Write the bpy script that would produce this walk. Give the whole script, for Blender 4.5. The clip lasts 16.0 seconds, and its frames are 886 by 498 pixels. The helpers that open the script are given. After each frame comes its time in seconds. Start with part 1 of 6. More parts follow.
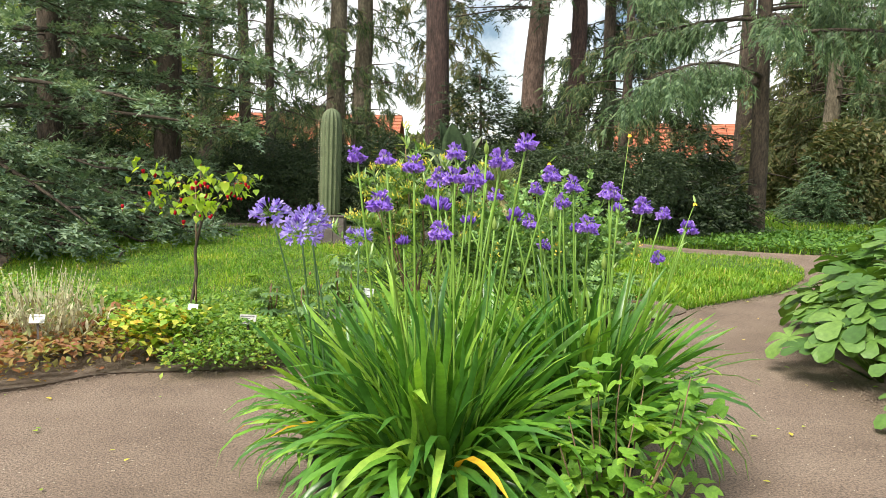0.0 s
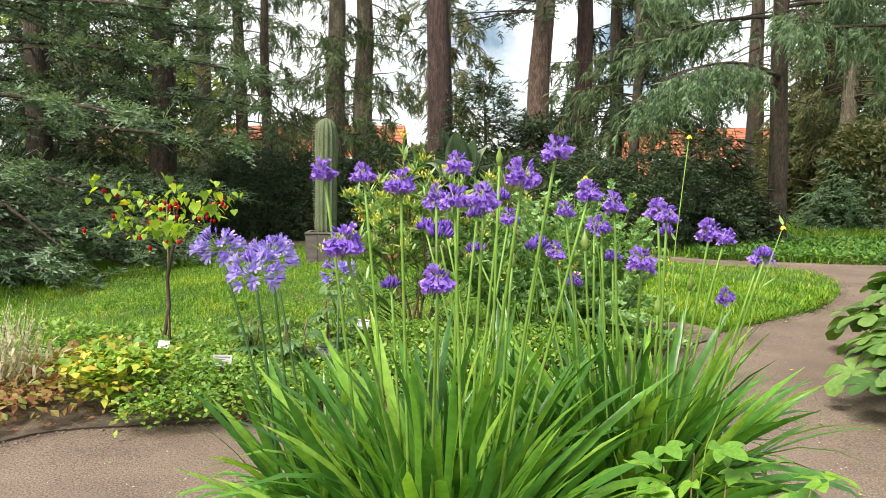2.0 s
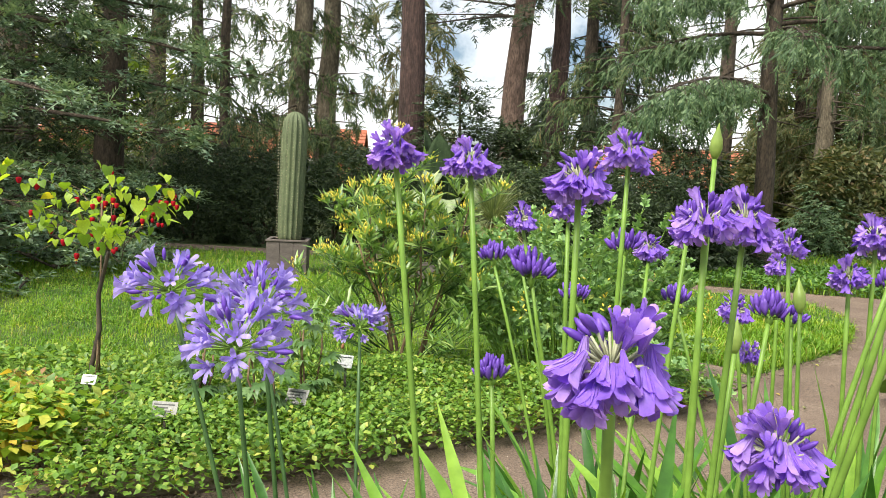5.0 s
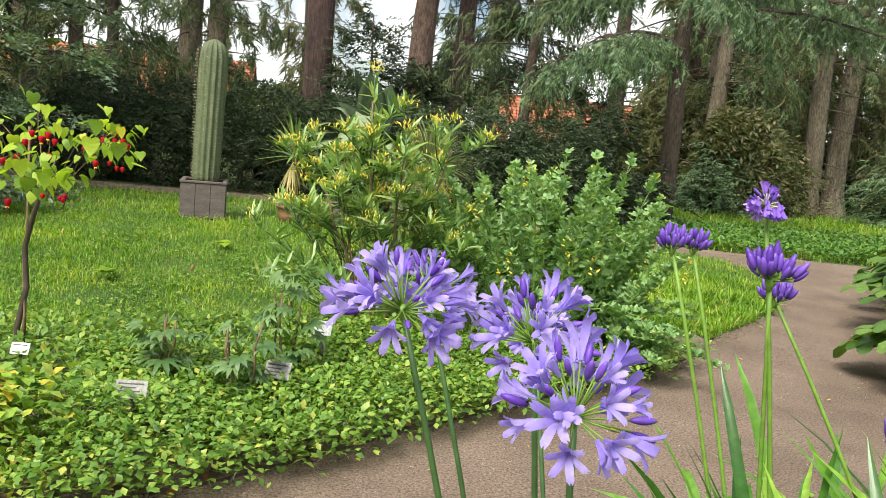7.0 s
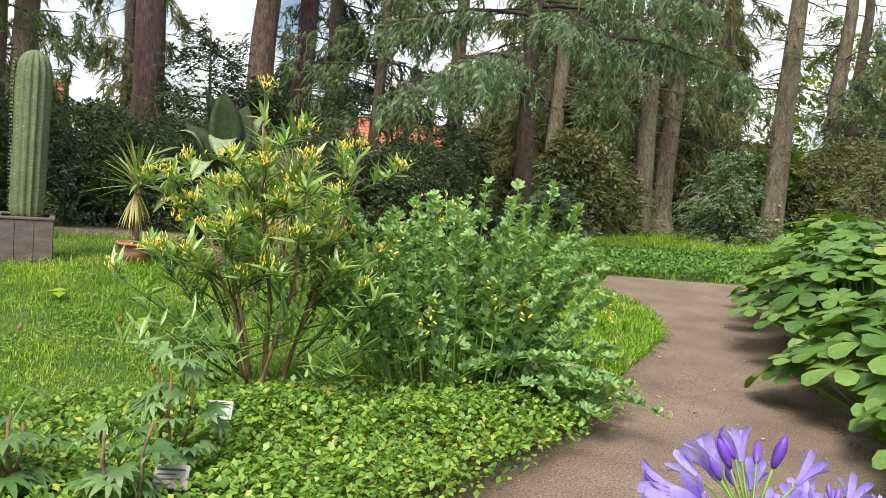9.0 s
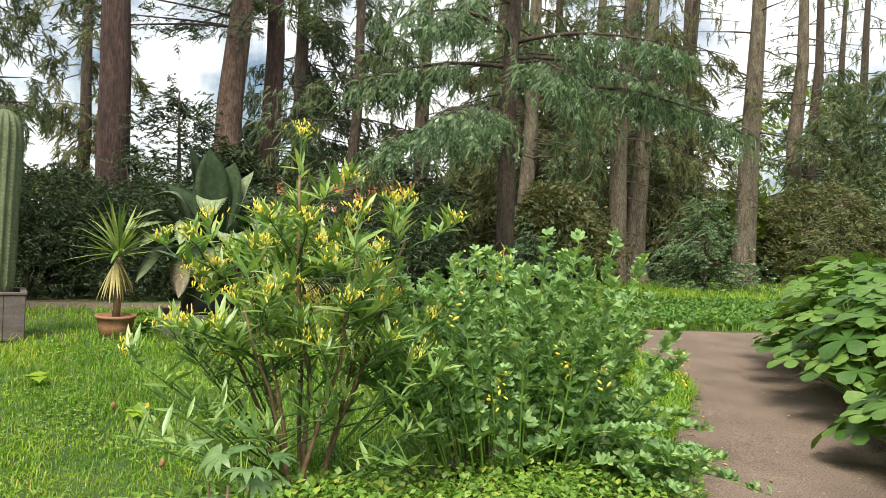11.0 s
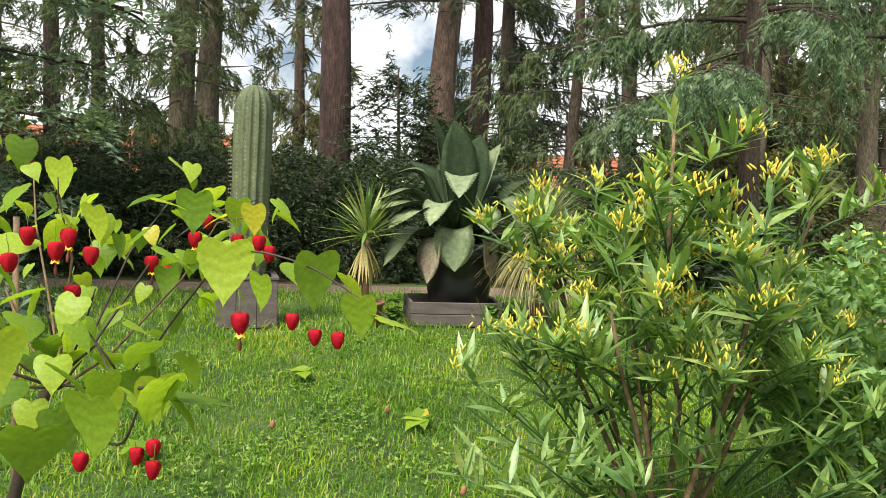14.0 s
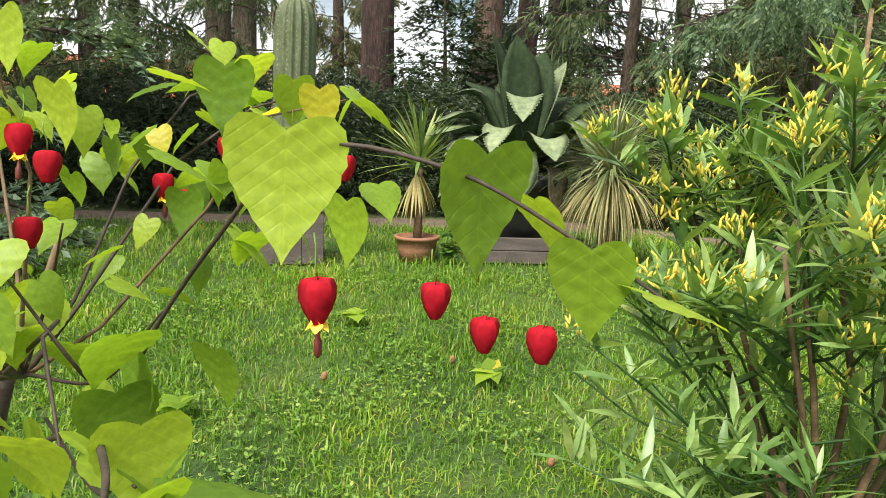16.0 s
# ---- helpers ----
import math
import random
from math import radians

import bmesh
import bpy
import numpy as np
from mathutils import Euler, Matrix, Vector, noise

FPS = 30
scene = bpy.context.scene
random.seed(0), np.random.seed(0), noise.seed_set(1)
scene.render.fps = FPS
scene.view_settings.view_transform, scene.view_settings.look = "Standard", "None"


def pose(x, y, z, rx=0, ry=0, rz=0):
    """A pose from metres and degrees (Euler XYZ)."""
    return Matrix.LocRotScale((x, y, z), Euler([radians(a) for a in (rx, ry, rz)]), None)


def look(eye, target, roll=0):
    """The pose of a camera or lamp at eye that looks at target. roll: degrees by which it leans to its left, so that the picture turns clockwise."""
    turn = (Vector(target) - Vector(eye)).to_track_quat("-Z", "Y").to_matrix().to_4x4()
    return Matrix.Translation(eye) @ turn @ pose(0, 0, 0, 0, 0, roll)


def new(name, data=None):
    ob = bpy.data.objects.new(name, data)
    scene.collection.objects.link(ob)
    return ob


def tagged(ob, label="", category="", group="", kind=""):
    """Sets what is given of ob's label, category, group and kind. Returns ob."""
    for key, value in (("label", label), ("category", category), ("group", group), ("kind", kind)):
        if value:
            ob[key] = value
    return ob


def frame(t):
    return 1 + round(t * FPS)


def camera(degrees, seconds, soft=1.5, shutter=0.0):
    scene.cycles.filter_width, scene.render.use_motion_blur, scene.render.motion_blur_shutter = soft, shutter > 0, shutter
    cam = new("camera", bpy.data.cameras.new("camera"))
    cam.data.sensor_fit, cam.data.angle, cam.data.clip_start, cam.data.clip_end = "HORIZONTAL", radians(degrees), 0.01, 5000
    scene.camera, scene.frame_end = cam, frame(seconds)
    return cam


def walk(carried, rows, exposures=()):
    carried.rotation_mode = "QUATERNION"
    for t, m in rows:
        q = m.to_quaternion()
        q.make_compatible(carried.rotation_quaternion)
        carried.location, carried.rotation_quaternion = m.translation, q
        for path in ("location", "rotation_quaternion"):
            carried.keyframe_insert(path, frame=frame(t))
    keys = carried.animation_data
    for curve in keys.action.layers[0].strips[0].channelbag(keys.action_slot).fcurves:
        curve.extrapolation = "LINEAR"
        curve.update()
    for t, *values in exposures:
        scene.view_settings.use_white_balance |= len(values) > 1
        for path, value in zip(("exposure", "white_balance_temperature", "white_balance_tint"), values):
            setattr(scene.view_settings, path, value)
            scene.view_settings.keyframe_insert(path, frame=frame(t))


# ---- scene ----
cam = camera(58.8, 16.0, soft=0.4)
PATH = [
    (0, (1.315, -1.361, 1.430), (1.101, 0.856, 1.187), 1.2),
    (0.5, (1.217, -1.152, 1.441), (1.081, 1.072, 1.216), 0.5),
    (1, (1.185, -0.976, 1.432), (1.068, 1.251, 1.219), 0.0),
    (1.5, (1.228, -0.746, 1.448), (1.064, 1.477, 1.238), -0.0),
    (2, (1.256, -0.581, 1.446), (1.024, 1.636, 1.231), 0.1),
    (2.5, (1.234, -0.365, 1.426), (0.939, 1.845, 1.205), 0.2),
    (3, (1.202, -0.160, 1.417), (0.832, 2.038, 1.194), 0.3),
    (3.5, (1.183, 0.038, 1.418), (0.755, 2.225, 1.197), 0.7),
    (4, (1.149, 0.213, 1.422), (0.764, 2.409, 1.214), 1.4),
    (4.5, (0.982, 0.380, 1.402), (0.741, 2.598, 1.212), 2.2),
    (5, (0.825, 0.475, 1.411), (0.729, 2.705, 1.225), 2.8),
    (7.5, (0.116, 1.122, 1.410), (0.423, 3.315, 1.072), 5.7),
    (8, (0.058, 1.337, 1.418), (0.428, 3.525, 1.114), 5.5),
    (8.5, (0.004, 1.490, 1.431), (0.529, 3.652, 1.169), 5.4),
    (9, (-0.103, 1.689, 1.409), (0.614, 3.799, 1.188), 5.1),
    (9.2, (-0.166, 1.746, 1.418), (0.619, 3.834, 1.214), 4.9),
    (11.5, (-0.473, 2.489, 1.346), (0.346, 4.573, 1.314), 2.9),
    (12, (-0.601, 2.615, 1.340), (0.136, 4.731, 1.301), 2.4),
    (12.5, (-0.635, 2.807, 1.319), (-0.038, 4.965, 1.263), 2.1),
    (13, (-0.623, 3.021, 1.338), (-0.187, 5.217, 1.256), 2.2),
    (13.5, (-0.661, 3.164, 1.317), (-0.325, 5.376, 1.210), 2.4),
    (14, (-0.781, 3.368, 1.316), (-0.468, 5.582, 1.177), 2.2),
    (14.5, (-0.870, 3.525, 1.305), (-0.576, 5.738, 1.123), 1.7),
    (15, (-0.885, 3.690, 1.278), (-0.635, 5.905, 1.047), 1.7),
    (15.5, (-0.868, 3.860, 1.272), (-0.664, 6.073, 0.992), 1.8),
    (16, (-0.869, 3.955, 1.248), (-0.659, 6.161, 0.916), 2.1),
]
walk(cam, [(t, look(eye, target, roll)) for t, eye, target, roll in PATH], [(0, 0.85, 6700, 6), (5, 0.83, 6700, 7), (8, 0.74, 6700, 7), (10, 0.74, 6700, 7), (12, 0.62, 6800, 7), (16, 0.75, 6700, 9)])

# ---- world and light ----
SUN_EL, SUN_AZ = 52.0, 215.0
world = bpy.data.worlds.new("sky")
scene.world = world
world.use_nodes = True
wn, wl = world.node_tree.nodes, world.node_tree.links
wn.clear()
w_out = wn.new("ShaderNodeOutputWorld")
w_bg = wn.new("ShaderNodeBackground")
w_sky = wn.new("ShaderNodeTexSky")
w_sky.sky_type = "NISHITA"
w_sky.sun_disc = False
w_sky.sun_elevation, w_sky.sun_rotation = radians(SUN_EL), radians(SUN_AZ)
w_scale = wn.new("ShaderNodeVectorMath")
w_scale.operation = "SCALE"
w_scale.inputs["Scale"].default_value = 0.9
w_noise = wn.new("ShaderNodeTexNoise")
w_noise.inputs["Scale"].default_value = 3.4
w_noise.inputs["Detail"].default_value = 7.0
w_noise.inputs["Roughness"].default_value = 0.6
w_ramp = wn.new("ShaderNodeValToRGB")
w_ramp.color_ramp.elements[0].position, w_ramp.color_ramp.elements[1].position = 0.40, 0.54
w_mix = wn.new("ShaderNodeMix")
w_mix.data_type = "RGBA"
w_coord = wn.new("ShaderNodeTexCoord")
wl.new(w_coord.outputs["Generated"], w_noise.inputs["Vector"])
wl.new(w_noise.outputs["Fac"], w_ramp.inputs["Fac"])
wl.new(w_sky.outputs["Color"], w_scale.inputs[0])
wl.new(w_ramp.outputs["Color"], w_mix.inputs["Factor"])
wl.new(w_scale.outputs["Vector"], w_mix.inputs["A"])
w_mix.inputs["B"].default_value = (11.8, 12.1, 12.6, 1)
wl.new(w_mix.outputs["Result"], w_bg.inputs["Color"])
w_bg.inputs["Strength"].default_value = 0.074
wl.new(w_bg.outputs["Background"], w_out.inputs["Surface"])

sun = new("sun", bpy.data.lights.new("sun", "SUN"))
sun.data.energy, sun.data.angle, sun.data.color = 4.4, radians(26), (1.0, 0.95, 0.86)
sun.matrix_world = pose(0, 0, 20, 90 - SUN_EL, 0, 180 - SUN_AZ)


# ---- materials ----
def material(name):
    m = bpy.data.materials.new(name)
    m.use_nodes = True
    nt = m.node_tree
    nt.nodes.clear()
    out = nt.nodes.new("ShaderNodeOutputMaterial")
    b = nt.nodes.new("ShaderNodeBsdfPrincipled")
    nt.links.new(b.outputs[0], out.inputs["Surface"])
    return m, nt, b, out


def ramp_node(nt, fac, stops):
    r = nt.nodes.new("ShaderNodeValToRGB")
    e = r.color_ramp.elements
    while len(e) < len(stops):
        e.new(0.5)
    for el, (p, c) in zip(e, stops):
        el.position, el.color = p, (*c, 1)
    nt.links.new(fac, r.inputs["Fac"])
    return r.outputs["Color"]


def noise_node(nt, scale, detail=4.0, coord="Object", rough=0.55, stretch=None):
    tc = nt.nodes.new("ShaderNodeTexCoord")
    vec = tc.outputs[coord]
    if stretch:
        mp = nt.nodes.new("ShaderNodeMapping")
        mp.inputs["Scale"].default_value = stretch
        nt.links.new(vec, mp.inputs["Vector"])
        vec = mp.outputs["Vector"]
    n = nt.nodes.new("ShaderNodeTexNoise")
    n.inputs["Scale"].default_value, n.inputs["Detail"].default_value = scale, detail
    n.inputs["Roughness"].default_value = rough
    nt.links.new(vec, n.inputs["Vector"])
    return n.outputs["Fac"]


def mix_node(nt, fac, a, b, mode="MIX"):
    x = nt.nodes.new("ShaderNodeMix")
    x.data_type, x.blend_type = "RGBA", mode
    for key, v in (("Factor", fac), ("A", a), ("B", b)):
        if isinstance(v, (int, float)):
            x.inputs[key].default_value = v
        elif isinstance(v, tuple):
            x.inputs[key].default_value = (*v, 1)
        else:
            nt.links.new(v, x.inputs[key])
    return x.outputs["Result"]


def bump_node(nt, b, height, strength, distance):
    n = nt.nodes.new("ShaderNodeBump")
    n.inputs["Strength"].default_value, n.inputs["Distance"].default_value = strength, distance
    nt.links.new(height, n.inputs["Height"])
    nt.links.new(n.outputs["Normal"], b.inputs["Normal"])


def surface_mat(name, stops, scale, fine, rough=0.85, bump=0.4, dist=0.01, stretch=None, coord="Object", contrast=1.0):
    m, nt, b, out = material(name)
    coarse = noise_node(nt, scale, 5, coord, 0.6, stretch)
    grain = noise_node(nt, fine, 4, coord, 0.65, stretch)
    col = ramp_node(nt, coarse, stops)
    dark = ramp_node(nt, grain, [(0.3, (1 - 0.38 * contrast,) * 3), (0.7, (1 + 0.25 * contrast,) * 3)])
    nt.links.new(mix_node(nt, 1.0, col, dark, "MULTIPLY"), b.inputs["Base Color"])
    b.inputs["Roughness"].default_value = rough
    bump_node(nt, b, grain, bump, dist)
    return m


def leaf_mat(name, stops, rough=0.45, trans=0.35, per="island", bump=0.15, scale=40.0, spec=0.4, glow=(1.5, 1.45, 0.7), mottle=1.0, veins=0.0, patch=0.0):
    """Leaves: colour varies leaf by leaf, with mottling, gloss and light shining through."""
    m, nt, b, out = material(name)
    if per == "island":
        rnd = nt.nodes.new("ShaderNodeNewGeometry").outputs["Random Per Island"]
    else:
        rnd = nt.nodes.new("ShaderNodeObjectInfo").outputs["Random"]
    col = ramp_node(nt, rnd, stops)
    mott = noise_node(nt, scale, 3)
    col = mix_node(nt, 1.0, col, ramp_node(nt, mott, [(0.3, tuple(1 - mottle * q for q in (0.25, 0.22, 0.3))), (0.7, tuple(1 + mottle * q for q in (0.2, 0.18, 0.1)))]), "MULTIPLY")
    if patch:
        wide = noise_node(nt, 1.9, 4)
        col = mix_node(nt, 1.0, col, ramp_node(nt, wide, [(0.34, (0.62, 0.72, 0.7)), (0.5, (1.0, 1.0, 1.0)), (0.66, (1.45, 1.2, 1.15))]), "MULTIPLY")
    relief = mott
    if veins:
        tc = nt.nodes.new("ShaderNodeTexCoord")
        xyz = nt.nodes.new("ShaderNodeSeparateXYZ")
        nt.links.new(tc.outputs["Object"], xyz.inputs[0])

        def calc(op, a, c_=0.0):
            n_ = nt.nodes.new("ShaderNodeMath")
            n_.operation = op
            for k_, q in enumerate((a, c_)):
                if isinstance(q, float):
                    n_.inputs[k_].default_value = q
                else:
                    nt.links.new(q, n_.inputs[k_])
            return n_.outputs[0]

        ax = calc("ABSOLUTE", xyz.outputs["X"])
        side = calc("ABSOLUTE", calc("SINE", calc("MULTIPLY", calc("SUBTRACT", xyz.outputs["Y"], calc("MULTIPLY", ax, 0.75)), math.pi / veins)))
        rib = calc("MINIMUM", calc("MULTIPLY", side, 2.6), calc("MULTIPLY", ax, 700.0))
        relief = calc("MINIMUM", rib, 1.0)
        col = mix_node(nt, relief, mix_node(nt, 1.0, col, (1.07, 1.05, 1.05), "MULTIPLY"), col)
    nt.links.new(col, b.inputs["Base Color"])
    b.inputs["Roughness"].default_value = rough
    b.inputs["Specular IOR Level"].default_value = spec
    bump_node(nt, b, relief, bump, 0.004)
    if trans:
        t = nt.nodes.new("ShaderNodeBsdfTranslucent")
        nt.links.new(mix_node(nt, 1.0, col, glow, "MULTIPLY"), t.inputs["Color"])
        s = nt.nodes.new("ShaderNodeMixShader")
        s.inputs["Fac"].default_value = trans
        nt.links.new(b.outputs[0], s.inputs[1])
        nt.links.new(t.outputs[0], s.inputs[2])
        nt.links.new(s.outputs[0], out.inputs["Surface"])
    return m


def plain_mat(name, color, rough=0.6, trans=0.0, vary=0.25, scale=30.0, bump=0.2):
    c = np.array(color)
    lo, hi = tuple(c * (1 - vary)), tuple(np.minimum(c * (1 + vary), 1))
    if trans:
        return leaf_mat(name, [(0.0, lo), (1.0, hi)], rough, trans, scale=scale)
    return surface_mat(name, [(0.3, lo), (0.7, hi)], scale / 4, scale * 2, rough, bump, 0.004)


M_PATH = surface_mat("sandy_gravel", [(0.25, (0.12, 0.083, 0.061)), (0.5, (0.182, 0.13, 0.098)), (0.75, (0.235, 0.175, 0.135))], 1.3, 85, 0.95, 1.0, 0.012, contrast=2.0)
M_GRIT = leaf_mat("grit_stone", [(0.0, (0.12, 0.09, 0.075)), (0.6, (0.25, 0.20, 0.17)), (1.0, (0.40, 0.35, 0.31))], 0.85, 0, scale=60)
M_SOIL = surface_mat("dark_soil", [(0.3, (0.11, 0.08, 0.06)), (0.7, (0.22, 0.168, 0.128))], 2.0, 40, 0.95, 0.8, 0.03)
M_LAWN = surface_mat("lawn_turf", [(0.3, (0.02, 0.05, 0.008)), (0.55, (0.045, 0.09, 0.014)), (0.75, (0.11, 0.12, 0.035))], 1.1, 30, 0.9, 0.7, 0.02)
M_WOODFLOOR = surface_mat("woodland_ground", [(0.3, (0.045, 0.075, 0.018)), (0.55, (0.07, 0.10, 0.025)), (0.75, (0.10, 0.075, 0.04))], 0.5, 14, 0.95, 0.8, 0.04)
M_GRASS = leaf_mat("grass_blade", [(0.0, (0.088, 0.20, 0.015)), (0.5, (0.158, 0.31, 0.027)), (0.88, (0.235, 0.375, 0.045)), (1.0, (0.42, 0.36, 0.13))], 0.5, 0.4, patch=1.0)
M_BARK_RED = surface_mat("reddish_bark", [(0.3, (0.038, 0.023, 0.02)), (0.7, (0.11, 0.064, 0.055))], 7.0, 30, 0.95, 1.0, 0.07, (1, 1, 0.22), contrast=1.7)
M_BARK_PINE = surface_mat("pine_bark", [(0.3, (0.09, 0.055, 0.042)), (0.7, (0.24, 0.16, 0.125))], 7.0, 30, 0.95, 1.0, 0.07, (1, 1, 0.3), contrast=1.7)
M_BARK_GREY = surface_mat("grey_bark", [(0.3, (0.075, 0.06, 0.04)), (0.7, (0.205, 0.17, 0.118))], 7.0, 30, 0.95, 1.0, 0.07, (1, 1, 0.3), contrast=1.7)
M_BARK_DARK = surface_mat("dark_bark", [(0.3, (0.04, 0.03, 0.022)), (0.7, (0.115, 0.085, 0.06))], 7.0, 30, 0.95, 1.0, 0.07, (1, 1, 0.3), contrast=1.7)
M_NEEDLE = leaf_mat("spruce_needle", [(0.0, (0.03, 0.062, 0.027)), (0.5, (0.075, 0.12, 0.052)), (0.85, (0.15, 0.195, 0.09)), (1.0, (0.21, 0.17, 0.09))], 0.6, 0.25)
M_NEEDLE_FRESH = leaf_mat("fresh_spruce_needle", [(0.0, (0.035, 0.075, 0.036)), (0.5, (0.085, 0.148, 0.073)), (1.0, (0.19, 0.27, 0.14))], 0.55, 0.22)
M_NEEDLE_BLUE = leaf_mat("cedar_needle", [(0.0, (0.075, 0.14, 0.095)), (0.5, (0.15, 0.225, 0.155)), (1.0, (0.26, 0.335, 0.24))], 0.6, 0.25)
M_NEEDLE_DARK = leaf_mat("dark_needle", [(0.0, (0.017, 0.034, 0.015)), (0.6, (0.032, 0.056, 0.022)), (1.0, (0.068, 0.094, 0.038))], 0.55, 0.15)
M_NEEDLE_OLIVE = leaf_mat("olive_needle", [(0.0, (0.05, 0.066, 0.026)), (0.6, (0.105, 0.125, 0.05)), (0.85, (0.165, 0.165, 0.072)), (1.0, (0.22, 0.155, 0.085))], 0.6, 0.3)
M_LEAF_FAR = leaf_mat("far_foliage", [(0.0, (0.07, 0.12, 0.025)), (0.6, (0.13, 0.20, 0.04)), (1.0, (0.25, 0.30, 0.07))], 0.55, 0.4)
AGAP = [(0.0, (0.042, 0.13, 0.025)), (0.45, (0.088, 0.225, 0.033)), (0.8, (0.16, 0.33, 0.043)), (1.0, (0.30, 0.46, 0.075))]
M_AGAPLEAF = leaf_mat("strap_leaf", AGAP, 0.3, 0.3, per="object", bump=0.1, spec=0.5)
M_AGAPLEAF_ST = leaf_mat("strap_leaf_mass", AGAP, 0.3, 0.3, bump=0.1, spec=0.5)
M_YELLOWLEAF = plain_mat("yellowed_leaf", (0.62, 0.36, 0.03), 0.5, 0.3)
M_SCAPE = plain_mat("flower_stalk", (0.165, 0.29, 0.05), 0.45, 0.15)
M_SPATHE = plain_mat("green_spathe", (0.26, 0.36, 0.09), 0.45, 0.2)
M_PEDICEL = plain_mat("pale_pedicel", (0.42, 0.43, 0.33), 0.5, 0.25)
M_SCAPE_DARK = plain_mat("dark_flower_stalk", (0.05, 0.11, 0.035), 0.45, 0.1)
M_PURPLE = leaf_mat("purple_petal", [(0.0, (0.14, 0.06, 0.48)), (0.5, (0.26, 0.135, 0.66)), (1.0, (0.47, 0.30, 0.79))], 0.5, 0.35, scale=60, glow=(1.3, 1.1, 1.2))
M_LILAC = leaf_mat("pale_violet_petal", [(0.0, (0.22, 0.155, 0.66)), (0.5, (0.32, 0.245, 0.76)), (1.0, (0.47, 0.385, 0.84))], 0.5, 0.4, scale=60, glow=(1.2, 1.1, 1.1))
M_BUDVIOLET = leaf_mat("violet_bud", [(0.0, (0.10, 0.035, 0.36)), (1.0, (0.20, 0.10, 0.56))], 0.45, 0.15, scale=60, glow=(1.2, 1.0, 1.1))
M_ABULEAF = leaf_mat("soft_lime_leaf", [(0.0, (0.12, 0.22, 0.026)), (0.5, (0.235, 0.37, 0.034)), (0.96, (0.37, 0.49, 0.055)), (1.0, (0.55, 0.48, 0.05))], 0.45, 0.48, per="object", scale=110, bump=0.12, mottle=0.6, veins=0.013)
M_SAPLING = leaf_mat("fresh_sapling_leaf", [(0.0, (0.10, 0.23, 0.03)), (0.6, (0.17, 0.33, 0.045)), (1.0, (0.25, 0.42, 0.06))], 0.45, 0.35, per="object", scale=110, bump=0.2)
M_RED = leaf_mat("red_calyx", [(0.0, (0.30, 0.006, 0.015)), (1.0, (0.50, 0.012, 0.03))], 0.8, 0.2, glow=(1.3, 0.6, 0.8), scale=120, spec=0.15)
M_YELLOW = plain_mat("yellow_petal", (0.85, 0.55, 0.06), 0.5, 0.3)
M_STAMEN = plain_mat("dark_red_stamen", (0.12, 0.02, 0.015), 0.6)
M_TWIG = surface_mat("brown_twig", [(0.3, (0.09, 0.055, 0.03)), (0.7, (0.24, 0.16, 0.09))], 20, 150, 0.8, 0.5, 0.002)
M_TWIG_DARK = surface_mat("dark_twig", [(0.3, (0.03, 0.02, 0.015)), (0.7, (0.07, 0.05, 0.035))], 20, 150, 0.7, 0.5, 0.002)
M_OLEANDER = leaf_mat("narrow_glossy_leaf", [(0.0, (0.085, 0.175, 0.05)), (0.5, (0.19, 0.32, 0.10)), (0.9, (0.32, 0.44, 0.16)), (1.0, (0.45, 0.53, 0.22))], 0.35, 0.35, per="object", spec=0.5)
M_OLEANDER_ST = leaf_mat("narrow_glossy_leaf_mass", [(0.0, (0.085, 0.175, 0.05)), (0.5, (0.19, 0.32, 0.10)), (0.9, (0.32, 0.44, 0.16)), (1.0, (0.45, 0.53, 0.22))], 0.35, 0.35, spec=0.5)
M_BUD = leaf_mat("yellow_bud", [(0.0, (0.50, 0.54, 0.11)), (0.5, (0.74, 0.66, 0.12)), (1.0, (0.82, 0.60, 0.12))], 0.5, 0.3)
M_BAPT = leaf_mat("bluish_green_leaf", [(0.0, (0.115, 0.225, 0.085)), (0.5, (0.205, 0.35, 0.14)), (0.97, (0.31, 0.46, 0.20)), (1.0, (0.45, 0.5, 0.14))], 0.55, 0.35)
M_COVER = leaf_mat("groundcover_leaf", [(0.0, (0.075, 0.165, 0.03)), (0.5, (0.15, 0.275, 0.048)), (0.85, (0.245, 0.37, 0.07)), (1.0, (0.40, 0.42, 0.10))], 0.45, 0.35)
M_IVY = leaf_mat("low_ivy_leaf", [(0.0, (0.045, 0.11, 0.022)), (0.5, (0.08, 0.185, 0.035)), (1.0, (0.15, 0.27, 0.05))], 0.5, 0.3)
M_COVER_YELLOW = leaf_mat("yellowing_leaf", [(0.0, (0.15, 0.29, 0.035)), (0.5, (0.28, 0.40, 0.05)), (0.8, (0.52, 0.47, 0.08)), (1.0, (0.58, 0.36, 0.06))], 0.5, 0.35)
M_RUST = leaf_mat("rusty_leaf", [(0.0, (0.22, 0.07, 0.04)), (0.5, (0.30, 0.18, 0.07)), (1.0, (0.20, 0.24, 0.06))], 0.6, 0.3)
M_HELLEB = leaf_mat("grey_green_palmate_leaf", [(0.0, (0.075, 0.15, 0.055)), (1.0, (0.165, 0.26, 0.115))], 0.45, 0.25, per="object")
M_RODG = leaf_mat("broad_leaf", [(0.0, (0.045, 0.11, 0.02)), (0.5, (0.09, 0.18, 0.035)), (0.985, (0.15, 0.25, 0.055)), (1.0, (0.45, 0.33, 0.07))], 0.5, 0.25, per="object", scale=25, bump=0.4, spec=0.5)
